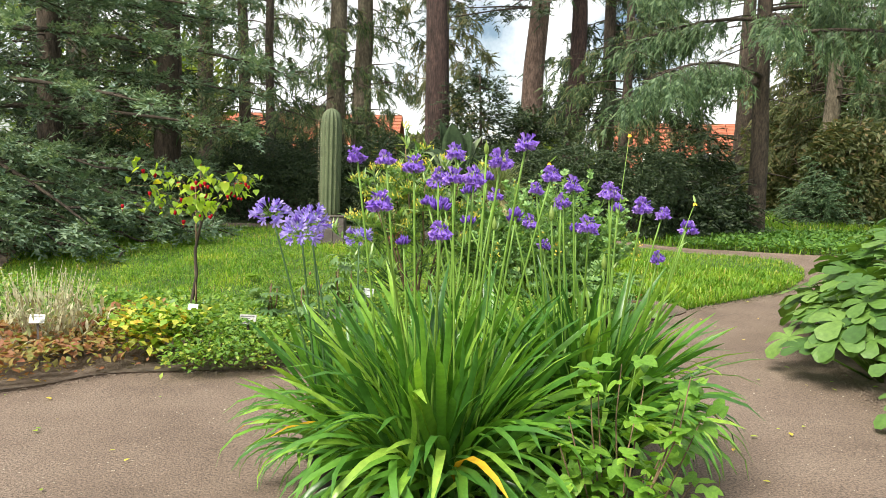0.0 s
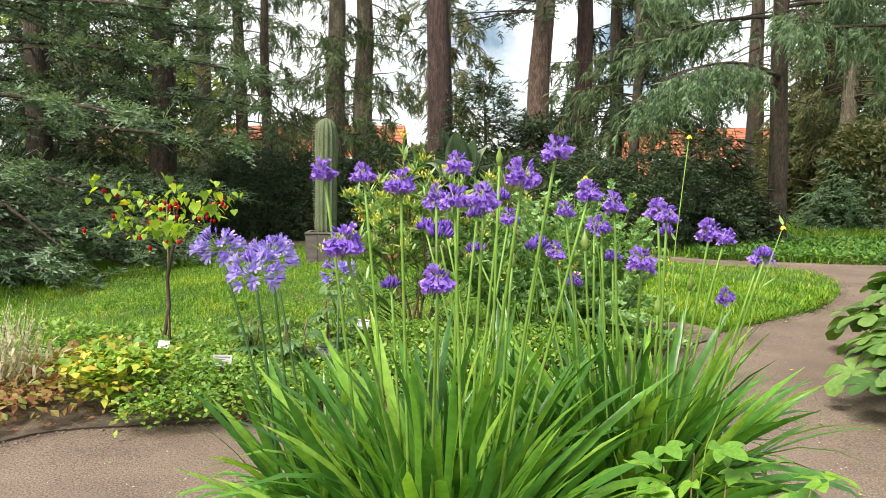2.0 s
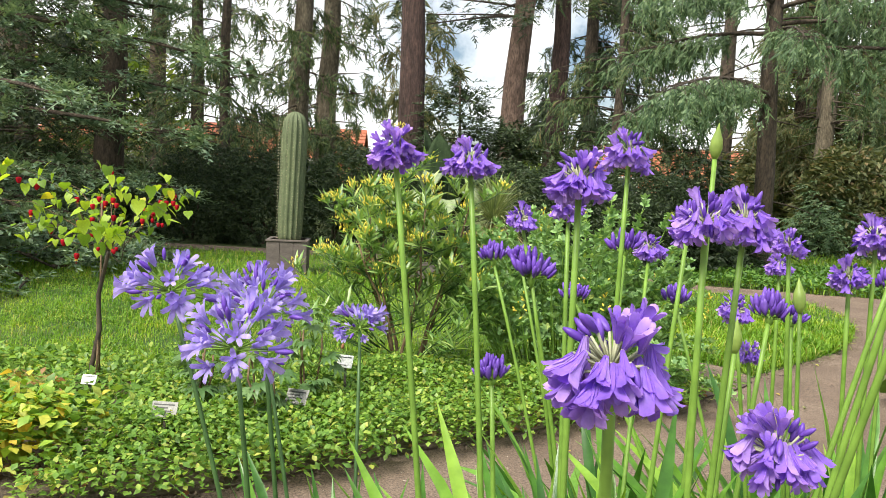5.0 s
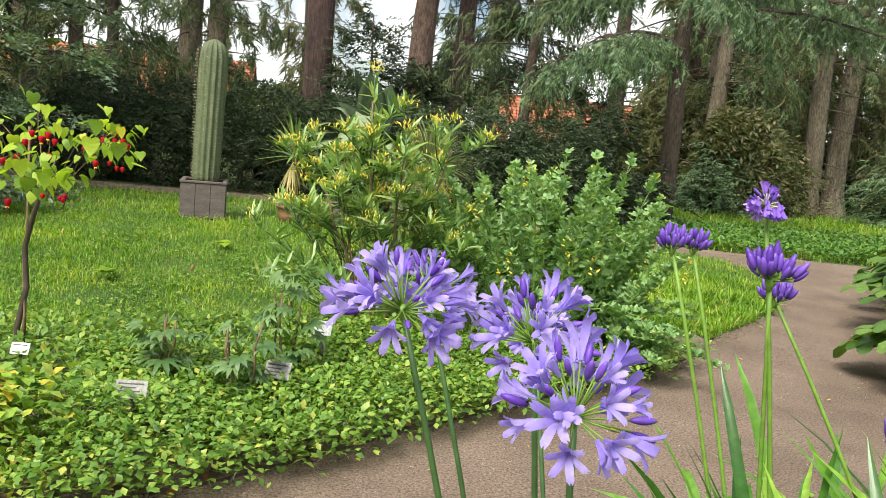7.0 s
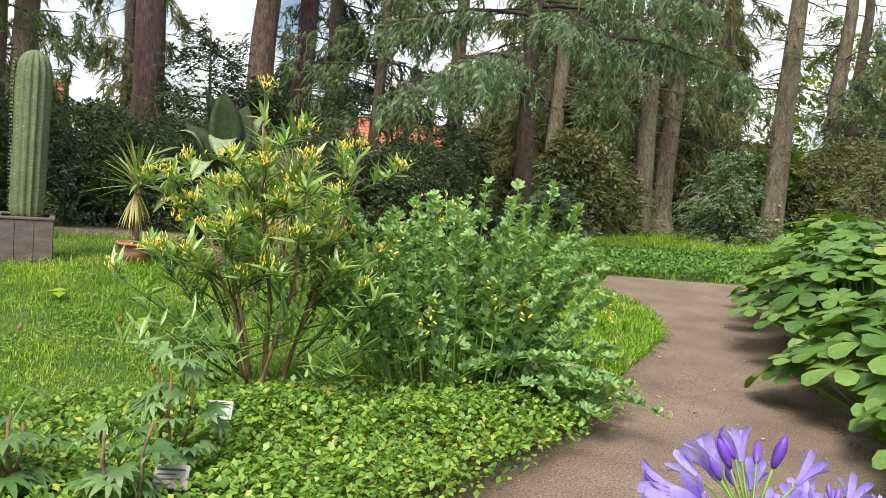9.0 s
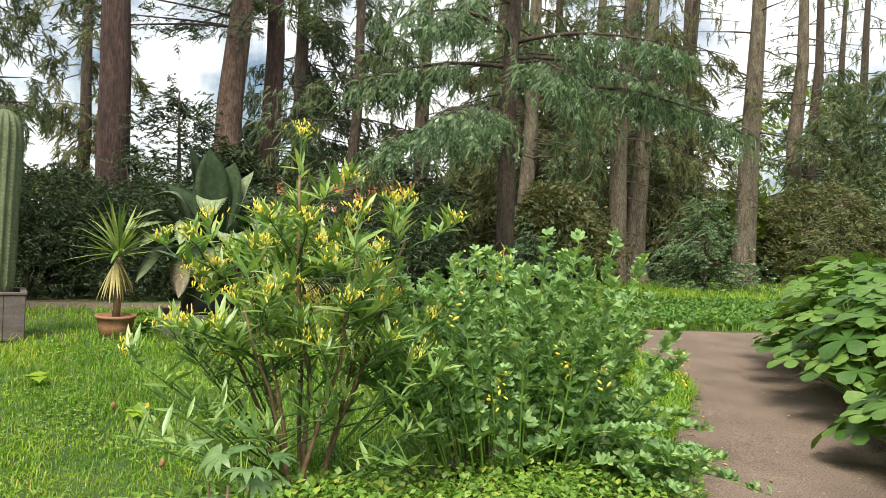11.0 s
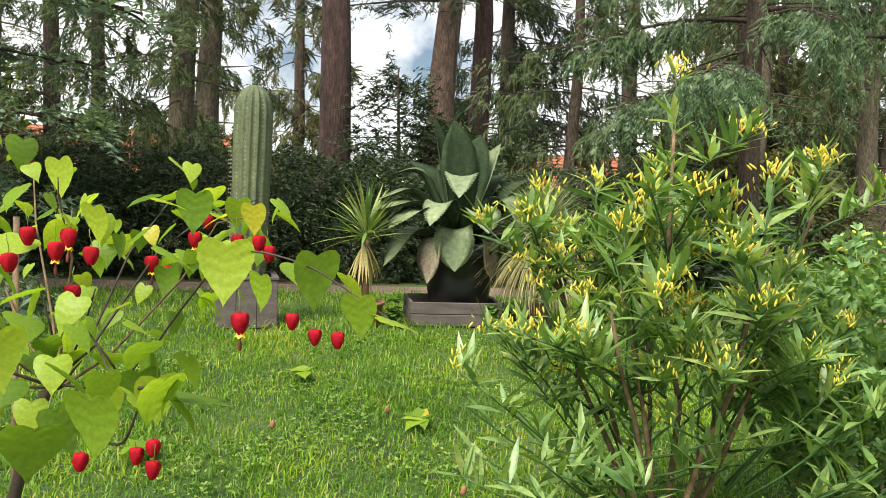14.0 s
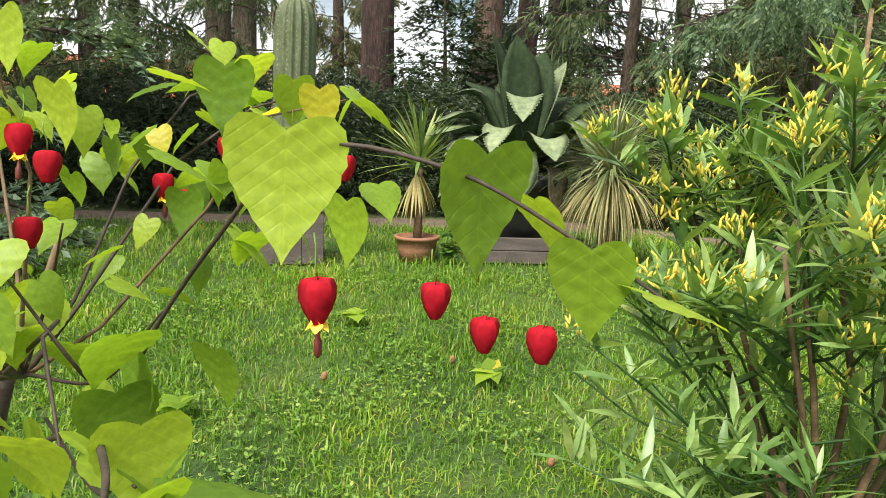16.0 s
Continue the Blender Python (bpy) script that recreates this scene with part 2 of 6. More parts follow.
M_DRY = leaf_mat("dry_straw", [(0.0, (0.34, 0.29, 0.19)), (0.6, (0.48, 0.44, 0.33)), (1.0, (0.26, 0.30, 0.16))], 0.8, 0.2)
M_CACTUS = surface_mat("cactus_skin", [(0.3, (0.072, 0.097, 0.045)), (0.7, (0.13, 0.155, 0.078))], 4, 40, 0.7, 0.2, 0.004)
M_SPINE = plain_mat("pale_spine", (0.50, 0.45, 0.30), 0.7)
M_WOODGREY = surface_mat("weathered_planter_wood", [(0.3, (0.07, 0.056, 0.05)), (0.7, (0.135, 0.112, 0.102))], 4, 60, 0.85, 0.4, 0.004, (1, 1, 4))
M_TERRA = surface_mat("terracotta", [(0.3, (0.26, 0.115, 0.06)), (0.7, (0.38, 0.19, 0.115))], 6, 80, 0.85, 0.3, 0.003)
M_BLACKPOT = plain_mat("black_plastic", (0.016, 0.016, 0.018), 0.4, vary=0.3)
M_AGAVE = surface_mat("agave_flesh", [(0.3, (0.12, 0.165, 0.08)), (0.7, (0.22, 0.27, 0.14))], 3, 25, 0.65, 0.15, 0.004)
# agave flesh darkened to stand in for the shade under and between leaves
M_AGAVE_SHADE = surface_mat("agave_flesh_shade", [(0.3, (0.018, 0.034, 0.014)), (0.7, (0.04, 0.065, 0.028))], 3, 25, 0.85, 0.15, 0.004)
M_AGAVE_SHADE.node_tree.nodes["Principled BSDF"].inputs["Specular IOR Level"].default_value = 0.2
M_AGAVE_DRY = surface_mat("withered_agave", [(0.3, (0.20, 0.15, 0.11)), (0.7, (0.36, 0.33, 0.22))], 5, 40, 0.8, 0.4, 0.005)
M_YUCCA = leaf_mat("yucca_blade", [(0.0, (0.08, 0.15, 0.04)), (0.6, (0.16, 0.26, 0.07)), (1.0, (0.36, 0.40, 0.14))], 0.4, 0.2, per="object")
M_STRAW = leaf_mat("straw_blade", [(0.0, (0.33, 0.25, 0.11)), (0.6, (0.48, 0.40, 0.19)), (1.0, (0.30, 0.33, 0.12))], 0.7, 0.15, per="object")
M_DASY = leaf_mat("thin_grey_blade", [(0.0, (0.14, 0.19, 0.08)), (0.6, (0.24, 0.29, 0.14)), (1.0, (0.42, 0.42, 0.26))], 0.5, 0.15)
M_LABEL = plain_mat("label_white", (0.74, 0.75, 0.73), 0.45, vary=0.06)
M_LABEL_GREY = plain_mat("label_grey", (0.26, 0.255, 0.24), 0.5, vary=0.1)
M_INK = plain_mat("label_ink", (0.06, 0.06, 0.06), 0.6)
M_ROOF = surface_mat("red_roof_tile", [(0.3, (0.30, 0.085, 0.045)), (0.7, (0.44, 0.15, 0.08))], 1.5, 12, 0.85, 0.3, 0.02)
M_RENDER = surface_mat("pale_wall_render", [(0.3, (0.5, 0.48, 0.44)), (0.7, (0.66, 0.64, 0.6))], 0.7, 20, 0.9, 0.2, 0.01)
M_GLASS = plain_mat("dark_window_glass", (0.05, 0.06, 0.07), 0.1)


# ---- mesh helpers ----
rng = np.random.default_rng(7)


def mesh_of(name, verts, faces, mat, smooth=True):
    me = bpy.data.meshes.new(name)
    me.from_pydata([tuple(v) for v in verts] if not isinstance(verts, np.ndarray) else verts.tolist(), [], faces if isinstance(faces, list) else faces.tolist())
    for m in (mat if isinstance(mat, (list, tuple)) else [mat]):
        me.materials.append(m)
    if smooth:
        me.polygons.foreach_set("use_smooth", np.ones(len(me.polygons), dtype=bool))
    me.update()
    return me


def thing(name, at=(0, 0, 0), label="", category="", group="", kind="", rz=0.0):
    ob = new(name)
    ob.empty_display_size = 0.1
    ob.matrix_world = pose(*at, 0, 0, rz)
    return tagged(ob, label, category, group, kind)


def part(name, me, parent, label="", m=None):
    ob = new(name, me)
    ob.parent = parent
    if m is not None:
        ob.matrix_basis = m
    return tagged(ob, label) if label else ob


def join(pieces):
    """Joins (verts, faces) pairs into one."""
    vs, fs, n = [], [], 0
    for v, f in pieces:
        v = np.asarray(v, float)
        vs.append(v)
        fs.extend([tuple(i + n for i in q) for q in f])
        n += len(v)
    return np.concatenate(vs), fs


def tube(points, radii, seg=7, cap=True):
    p = np.asarray(points, float)
    n = len(p)
    r = np.broadcast_to(np.asarray(radii, float), (n,))
    tan = np.gradient(p, axis=0)
    tan /= np.linalg.norm(tan, axis=1)[:, None] + 1e-9
    up = np.array([0.0, 0.0, 1.0]) if abs(tan[0][2]) < 0.8 else np.array([1.0, 0.0, 0.0])
    verts, a = [], np.linspace(0, 2 * np.pi, seg, endpoint=False)
    for i in range(n):
        s = np.cross(tan[i], up)
        s /= np.linalg.norm(s) + 1e-9
        up = np.cross(s, tan[i])
        verts.append(p[i] + r[i] * (np.cos(a)[:, None] * s + np.sin(a)[:, None] * up))
    faces = [(i * seg + j, i * seg + (j + 1) % seg, (i + 1) * seg + (j + 1) % seg, (i + 1) * seg + j) for i in range(n - 1) for j in range(seg)]
    if cap:
        faces += [tuple(range(seg))[::-1], tuple(range((n - 1) * seg, n * seg))]
    return np.concatenate(verts), faces


def lathe(profile, seg=20):
    """Turns (radius, height) pairs round the upright axis."""
    a = np.linspace(0, 2 * np.pi, seg, endpoint=False)
    v = np.concatenate([np.stack([r * np.cos(a), r * np.sin(a), np.full(seg, z)], 1) for r, z in profile])
    f = [(i * seg + j, i * seg + (j + 1) % seg, (i + 1) * seg + (j + 1) % seg, (i + 1) * seg + j) for i in range(len(profile) - 1) for j in range(seg)]
    f += [tuple(range(seg))[::-1], tuple(range((len(profile) - 1) * seg, len(profile) * seg))]
    return v, f


def box(x0, y0, z0, x1, y1, z1, bev=0.004):
    bm = bmesh.new()
    bmesh.ops.create_cube(bm, size=1.0, matrix=Matrix.Translation(((x0 + x1) / 2, (y0 + y1) / 2, (z0 + z1) / 2)) @ Matrix.Diagonal((x1 - x0, y1 - y0, z1 - z0, 1)))
    if bev:
        bmesh.ops.bevel(bm, geom=bm.edges[:], offset=bev, segments=1, affect="EDGES")
    v = np.array([x.co[:] for x in bm.verts])
    bm.verts.index_update()
    f = [tuple(x.index for x in q.verts) for q in bm.faces]
    bm.free()
    return v, f


def blade(length, width, n=6, rise=70.0, fall=-20.0, fold=0.2, shape=None):
    """A strap or leaf that starts at the origin and heads along +y, its pitch going from rise to fall degrees."""
    s = np.linspace(0, 1, n + 1)
    ang = np.radians(rise + (fall - rise) * s ** 1.2)
    step = length / n
    y = np.concatenate([[0], np.cumsum(np.cos(ang[:-1]) * step)])
    z = np.concatenate([[0], np.cumsum(np.sin(ang[:-1]) * step)])
    w = width / 2 * (shape(s) if shape else np.minimum(1, 0.55 + 1.2 * s) * np.sqrt(np.clip(1 - s ** 3, 0, 1)))
    w[-1] = 0.0004 if w[-1] < 0.0004 else w[-1]
    nz, ny = np.cos(ang), -np.sin(ang)
    lift = w * fold
    v = np.empty((n + 1, 3, 3))
    v[:, 0] = np.stack([-w, y + ny * lift, z + nz * lift], 1)
    v[:, 1] = np.stack([0 * w, y, z], 1)
    v[:, 2] = np.stack([w, y + ny * lift, z + nz * lift], 1)
    f = []
    for i in range(n):
        a = i * 3
        f += [(a, a + 1, a + 4, a + 3), (a + 1, a + 2, a + 5, a + 4)]
    return v.reshape(-1, 3), f


LANCE = lambda s: np.sin(np.pi * np.clip(s, 0, 1) ** 0.8) ** 0.9 + 0.03
OVAL = lambda s: np.sin(np.pi * np.clip(s, 0, 1) ** 0.7) ** 0.65 + 0.02


def scatter(template, pos, yaw, pitch, size, roll=None):
    """Many turned and scaled copies of a small (verts, faces) pair in one: yaw about z, then pitch lifts its +y end (radians)."""
    tv, tf = template
    pos, n = np.asarray(pos, float), len(pos)
    yaw, pitch, size = [np.broadcast_to(np.asarray(q, float), (n,)) for q in (yaw, pitch, size)]
    roll = np.zeros(n) if roll is None else np.broadcast_to(np.asarray(roll, float), (n,))
    x, y, z = (tv[None, :, i] * size[:, None] for i in range(3))
    cr, sr = np.cos(roll)[:, None], np.sin(roll)[:, None]
    x, z = x * cr + z * sr, -x * sr + z * cr
    cp, sp = np.cos(pitch)[:, None], np.sin(pitch)[:, None]
    y, z = y * cp - z * sp, y * sp + z * cp
    cy, sy = np.cos(yaw)[:, None], np.sin(yaw)[:, None]
    x, y = x * cy - y * sy, x * sy + y * cy
    v = np.stack([x, y, z], 2) + pos[:, None, :]
    k = len(tv)
    quads = [f for f in tf]
    off = (np.arange(n) * k)[:, None]
    faces = []
    for ln in sorted({len(f) for f in quads}):
        fa = np.array([f for f in quads if len(f) == ln])
        faces.extend((fa[None] + off[:, :, None]).reshape(-1, ln).tolist())
    return v.reshape(-1, 3), faces


def merge(pairs):
    vs, fs, n = [], [], 0
    for v, f in pairs:
        vs.append(v)
        fs.extend([[i + n for i in q] for q in f] if n else f)
        n += len(v)
    return np.concatenate(vs), fs


def yaw_of(v):
    v = np.asarray(v, float)
    return np.arctan2(-v[..., 0], v[..., 1])


def mat_dir(at, yaw, pitch=0.0, roll=0.0, scale=1.0):
    return Matrix.Translation(at) @ Matrix.Rotation(yaw, 4, "Z") @ Matrix.Rotation(pitch, 4, "X") @ Matrix.Rotation(roll, 4, "Y") @ Matrix.Diagonal((scale, scale, scale, 1))


def smooth01(x):
    x = np.clip(x, 0, 1)
    return x * x * (3 - 2 * x)


def height(x, y):
    """The lie of the land: the lawn rises gently towards the big pots."""
    x, y = np.asarray(x, float), np.asarray(y, float)
    return 0.22 * smooth01((y - 5.6) / 4.2) * smooth01((4.6 - x) / 3.4)


def inside(poly, x, y):
    x, y = np.asarray(x, float), np.asarray(y, float)
    ok = np.zeros(x.shape, bool)
    px, py = np.array(poly).T
    j = len(px) - 1
    for i in range(len(px)):
        cond = ((py[i] > y) != (py[j] > y)) & (x < (px[j] - px[i]) * (y - py[i]) / (py[j] - py[i] + 1e-12) + px[i])
        ok ^= cond
        j = i
    return ok


def rounded(poly, step=0.12, wobble=0.0, closed=True):
    """A smooth outline through the corners, by Catmull-Rom."""
    p, n, out = np.array(poly, float), len(poly), []
    for i in range(n if closed else n - 1):
        a, b, c, d = (p[(i + k) % n] if closed else p[min(max(i + k, 0), n - 1)] for k in (-1, 0, 1, 2))
        m = max(2, int(np.linalg.norm(c - b) / step))
        for t in np.linspace(0, 1, m, endpoint=False):
            q = 0.5 * (2 * b + (c - a) * t + (2 * a - 5 * b + 4 * c - d) * t * t + (3 * b - a - 3 * c + d) * t ** 3)
            w = wobble * noise.noise((q[0] * 2.2, q[1] * 2.2, 0.0))
            out.append((q[0] + w, q[1] + w * 0.7))
    return np.array(out)


def region_mesh(name, outline, step, lift, mat, skirt=0.0, rough=0.0):
    """A filled outline laid over the lie of the land, with a skirt that goes down at its rim."""
    from mathutils.geometry import delaunay_2d_cdt
    o = np.asarray(outline)
    gx, gy = np.meshgrid(np.arange(o[:, 0].min(), o[:, 0].max(), step), np.arange(o[:, 1].min(), o[:, 1].max(), step))
    gx, gy = gx.ravel(), gy.ravel()
    keep = inside(o, gx, gy)
    pts = [Vector(q) for q in o] + [Vector(q) for q in zip(gx[keep], gy[keep])]
    n = len(o)
    v2, _, f2, *_ = delaunay_2d_cdt(pts, [(i, (i + 1) % n) for i in range(n)], [tuple(range(n))], 1, 1e-5)
    xy = np.array([q[:] for q in v2])
    z = height(xy[:, 0], xy[:, 1]) + lift
    if rough:
        z = z + rough * np.array([noise.noise((a * 1.7, b * 1.7, 3.0)) for a, b in xy])
    verts, faces = np.column_stack([xy, z]), [tuple(f) for f in f2]
    if skirt:
        k = len(verts)
        low = np.column_stack([o, height(o[:, 0], o[:, 1]) + lift - skirt])
        verts = np.concatenate([verts, low])
        faces += [(i, (i + 1) % n, k + (i + 1) % n, k + i) for i in range(n)]
    return mesh_of(name, verts, faces, mat)


# ---- setting: ground, path, lawn ----
FRONT = [(-9, 2.0), (-5, 2.2), (-3.0, 2.55), (-1.8, 3.02), (-1.36, 3.5), (-0.5, 3.76), (-0.02, 4.1), (0.55, 4.55), (1.35, 5.15), (2.1, 5.72), (3.4, 7.0), (4.3, 8.0), (4.95, 9.1), (5.35, 10.2), (5.45, 11.2)]
ISLAND = rounded(FRONT + [(4.9, 11.9), (3.0, 12.15), (0, 12.2), (-4, 12.2), (-9, 12.2)], 0.15, 0.05)
WALKWAY = rounded([(-12, -7), (4.2, -7), (4.1, 0.0), (3.9, 2.4), (3.8, 3.8), (4.0, 5.1), (4.9, 6.4), (6.25, 8.0), (7.1, 9.3), (8.2, 10.9), (11, 11.1), (15, 10.4), (15.3, 11.6), (11, 12.1), (8.4, 12.1), (7.4, 12.3), (5.6, 12.75), (3.0, 13.15), (0, 13.1), (-6, 13.1), (-12, 13.0)], 0.3, 0.1)
c = np.unique(np.concatenate([np.arange(-24, 26, 1.0), [-400, -200, -100, -60, -40, -30, 32, 42, 60, 100, 200, 400]]))
gx, gy = np.meshgrid(c, c + 6)
gz = height(gx, gy) - 0.02 + 0.06 * np.vectorize(lambda a, b: noise.noise((a * 0.3, b * 0.3, 0)) if (b > 15 or abs(a) > 16) else 0.0)(gx, gy)
k = len(c)
gf = [(j * k + i, j * k + i + 1, (j + 1) * k + i + 1, (j + 1) * k + i) for j in range(k - 1) for i in range(k - 1)]
ground = new("ground", mesh_of("ground", np.stack([gx.ravel(), gy.ravel(), gz.ravel()], 1), gf, M_WOODFLOOR))
tagged(ground, "shaded woodland ground with sparse green cover", "ground", kind="structure")
tagged(new("path", region_mesh("path", WALKWAY, 0.5, 0.0, M_PATH, 0.05, 0.008)), "winding sandy gravel footpath", "path", kind="structure")
tagged(new("lawn", region_mesh("lawn", ISLAND, 0.3, 0.009, M_LAWN, 0.02, 0.006)), "mown lawn island edged by the footpath", "lawn", kind="structure")
BED = rounded([(-7, 2.0), (-3.0, 2.48), (-1.8, 2.96), (-1.34, 3.44), (-0.5, 3.7), (0.0, 4.03), (0.57, 4.48), (1.37, 5.08), (2.14, 5.66), (3.0, 6.5), (2.6, 6.95), (1.6, 6.6), (0.6, 6.1), (-0.4, 5.75), (-1.6, 5.55), (-2.8, 5.75), (-4.3, 6.5), (-5.4, 8.5), (-8, 11.8)], 0.12, 0.06)
tagged(new("planting_bed", region_mesh("planting_bed", BED, 0.3, 0.015, M_SOIL, 0.02, 0.006)), "dark soil planting bed along the path", "flower bed", kind="structure")

SHADE_BED = rounded([(4.0, -6), (3.95, 0.0), (3.75, 2.4), (3.62, 3.8), (3.85, 5.2), (4.75, 6.5), (6.1, 8.1), (7.0, 9.4), (8.4, 10.75), (12, 10.8), (12, -6)], 0.3, 0.08)
tagged(new("shade_bed", region_mesh("shade_bed", SHADE_BED, 0.6, 0.008, M_SOIL, 0.012, 0.006)), "dark soil bed under the broad-leaved perennials", "flower bed", kind="structure")

# grit and fallen bits on the footpath
pts = rng.uniform((-4, -2.0), (8, 12.5), (30000, 2))
pts = pts[inside(WALKWAY, *pts.T) & ~inside(ISLAND, *pts.T)]
pts = pts[rng.random(len(pts)) < np.clip(1.2 - 0.12 * np.hypot(pts[:, 0], pts[:, 1] - 2), 0.08, 1)]
pebble = (np.array([(-.5, -.4, 0), (.5, -.5, 0), (.45, .5, 0), (-.5, .45, 0), (0, 0, .55)]) * 1.0, [(0, 1, 4), (1, 2, 4), (2, 3, 4), (3, 0, 4)])
pz = height(*pts.T) + 0.001
v, f = scatter(pebble, np.column_stack([pts, pz]), rng.uniform(0, 6.3, len(pts)), 0, rng.uniform(0.003, 0.009, len(pts)) * rng.uniform(0.6, 1.3, len(pts)))
tagged(new("gravel_grit", mesh_of("gravel_grit", v, f, M_GRIT, False)), "loose grit scattered over the footpath", "gravel", kind="stuff")
# soil crumbs spilt from the beds onto the path's rim
rim = np.concatenate([rounded(FRONT, 0.03, 0.0, False), rounded([(4.0, -1), (3.95, 0.0), (3.75, 2.4), (3.62, 3.8), (3.85, 5.2), (4.75, 6.5), (6.1, 8.1), (7.0, 9.4)], 0.03, 0.0, False)])
rp = rim[rng.integers(0, len(rim), 14000)] + rng.normal(0, 0.06, (14000, 2))
v, f = scatter(pebble, np.column_stack([rp, height(*rp.T) + 0.004]), rng.uniform(0, 6.3, len(rp)), 0, rng.uniform(0.005, 0.024, len(rp)) * rng.uniform(0.5, 1.2, len(rp)))
tagged(new("soil_crumbs", mesh_of("soil_crumbs", v, f, M_SOIL, False)), "crumbs of dark soil spilt along the bed's rim", "soil", kind="stuff")
dry_leaf = blade(1, 0.6, 3, 12, -10, 0.15, OVAL)
q = rng.uniform((-3, -0.5), (7, 12), (420, 2))
q = q[inside(WALKWAY, *q.T) & ~inside(ISLAND, *q.T)]
v, f = scatter(dry_leaf, np.column_stack([q, height(*q.T) + 0.012]), rng.uniform(0, 6.3, len(q)), 0, rng.uniform(0.018, 0.045, len(q)))
tagged(new("fallen_leaves", mesh_of("fallen_leaves", v, f, M_COVER_YELLOW)), "small yellowed leaves fallen on the path", "leaves", kind="stuff")

GRASS_BLADE = (np.array([(-0.05, 0, 0), (0.05, 0, 0), (0.05, 0.14, 0.48), (-0.05, 0.14, 0.48), (0.03, 0.5, 0.74), (-0.03, 0.5, 0.74), (0, 0.86, 0.72)]), [(0, 1, 2, 3), (3, 2, 4, 5), (5, 4, 6)])
# grass on the island, thicker near the walk
def grass(name, n, lo, hi, where, lo_h, hi_h, mat, label, z0=0.005):
    p = rng.uniform(lo, hi, (n, 2))
    p = p[where(p[:, 0], p[:, 1])]
    tuft = np.array([noise.noise((a * 1.3, b * 1.3, 5.0)) for a, b in p])
    h = rng.uniform(lo_h, hi_h, len(p)) * (1 + 0.5 * tuft)
    v, f = scatter(GRASS_BLADE, np.column_stack([p, height(*p.T) + z0]), rng.uniform(0, 6.3, len(p)), rng.normal(0, 0.5, len(p)), h)
    return tagged(new(name, mesh_of(name, v, f, mat)), label, "grass", kind="stuff")


on_lawn = lambda x, y: inside(ISLAND, x, y) & ~inside(BED, x, y)
grass("lawn_grass", 115000, (-5, 5.3), (3.2, 9.4), on_lawn, 0.026, 0.068, M_GRASS, "fresh green lawn grass, uneven and tufted")
grass("lawn_grass_far", 32000, (-6, 9.2), (5.5, 12.2), on_lawn, 0.035, 0.09, M_GRASS, "fresh green lawn grass behind the pots")
grass("lawn_grass_edge", 40000, (2.0, 5.8), (5.6, 9.4), on_lawn, 0.05, 0.14, M_GRASS, "fresh green lawn grass at the bend of the path")
clover = merge([scatter(blade(1, 0.8, 2, 20, -10, 0.15, lambda q: np.array([0.15, 1.0, 0.55])), [(0, 0, 0)], [w_], [0.15], [1.0]) for w_ in (-2.1, 0.0, 2.1)])
cp = rng.uniform((-4.5, 5.6), (2.6, 9.6), (17000, 2))
cp = cp[on_lawn(*cp.T)]
cp = cp[np.array([noise.noise((a * 1.9, b * 1.9, 21.0)) for a, b in cp]) + rng.normal(0, 0.12, len(cp)) > 0.12]
v, f = scatter(clover, np.column_stack([cp, height(*cp.T) + rng.uniform(0.025, 0.06, len(cp))]), rng.uniform(0, 6.3, len(cp)), rng.normal(0.1, 0.3, len(cp)), rng.uniform(0.010, 0.02, len(cp)))
tagged(new("lawn_clover", mesh_of("lawn_clover", v, f, M_COVER)), "patches of small clover leaves in the lawn", "clover", kind="stuff")
grass("woodland_grass", 45000, (3.0, 12.3), (22, 24), lambda x, y: ~inside(WALKWAY, x, y), 0.08, 0.2, M_GRASS, "low green cover under the conifers", -0.01)


# ---- trees ----
def fringe(n, droop, hang, seed):
    """A conifer shoot, 1 long: a sagging rib with many slim needle-clad twigs to both sides."""
    g = np.random.default_rng(seed)
    out = []
    for i in range(n):
        u = (i + 0.4) / n
        for side in (-1, 1):
            l = 0.34 * (1.05 - 0.7 * u) * g.uniform(0.6, 1.35)
            root = np.array([0, u, -droop * u * u])
            d = np.array([side * g.uniform(0.55, 0.95), g.uniform(0.5, 0.9), -hang * 2 + g.normal(0, 0.4)])
            d *= l / np.linalg.norm(d)
            w = np.array([-d[1], d[0], 0.0]) * side * 0.15 + (0, 0, g.normal(0, 0.02))
            out.append((np.array([root, root + d * 0.45 + w, root + d, root + d * 0.45 - w]), [(0, 1, 2, 3)]))
    out.append((np.array([(-0.022, 0.0, 0), (0.022, 0.0, 0), (0.02, 0.55, -droop * 0.3), (0, 1.05, -droop * 1.1)]), [(0, 1, 2, 3)]))
    return join(out)


def tuft(n, droop, flat, seed, wide=0.062):
    """A clump of short pointed shoots, about 1 across."""
    g = np.random.default_rng(seed)
    out = []
    for _ in range(n):
        a = g.uniform(0, 2 * np.pi)
        o = g.normal(0, 0.16, 3) * (1, 1, flat)
        d = np.array([np.cos(a), np.sin(a), g.normal(-droop, 0.35) * max(flat, 0.35)])
        d *= g.uniform(0.28, 0.5) / np.linalg.norm(d)
        sd = np.cross(d, g.normal(size=3))
        sd *= wide / (np.linalg.norm(sd) + 1e-6)
        out.append((np.array([o, o + d * 0.5 + sd, o + d, o + d * 0.5 - sd]), [(0, 1, 2, 3)]))
    return join(out)


TUFT = tuft(7, 0.35, 0.8, 1)
FRINGE, FRINGE_WEEP, FRINGE_FLAT = fringe(5, 0.25, 0.12, 1), fringe(6, 0.45, 0.2, 2), fringe(7, 0.10, 0.03, 3)


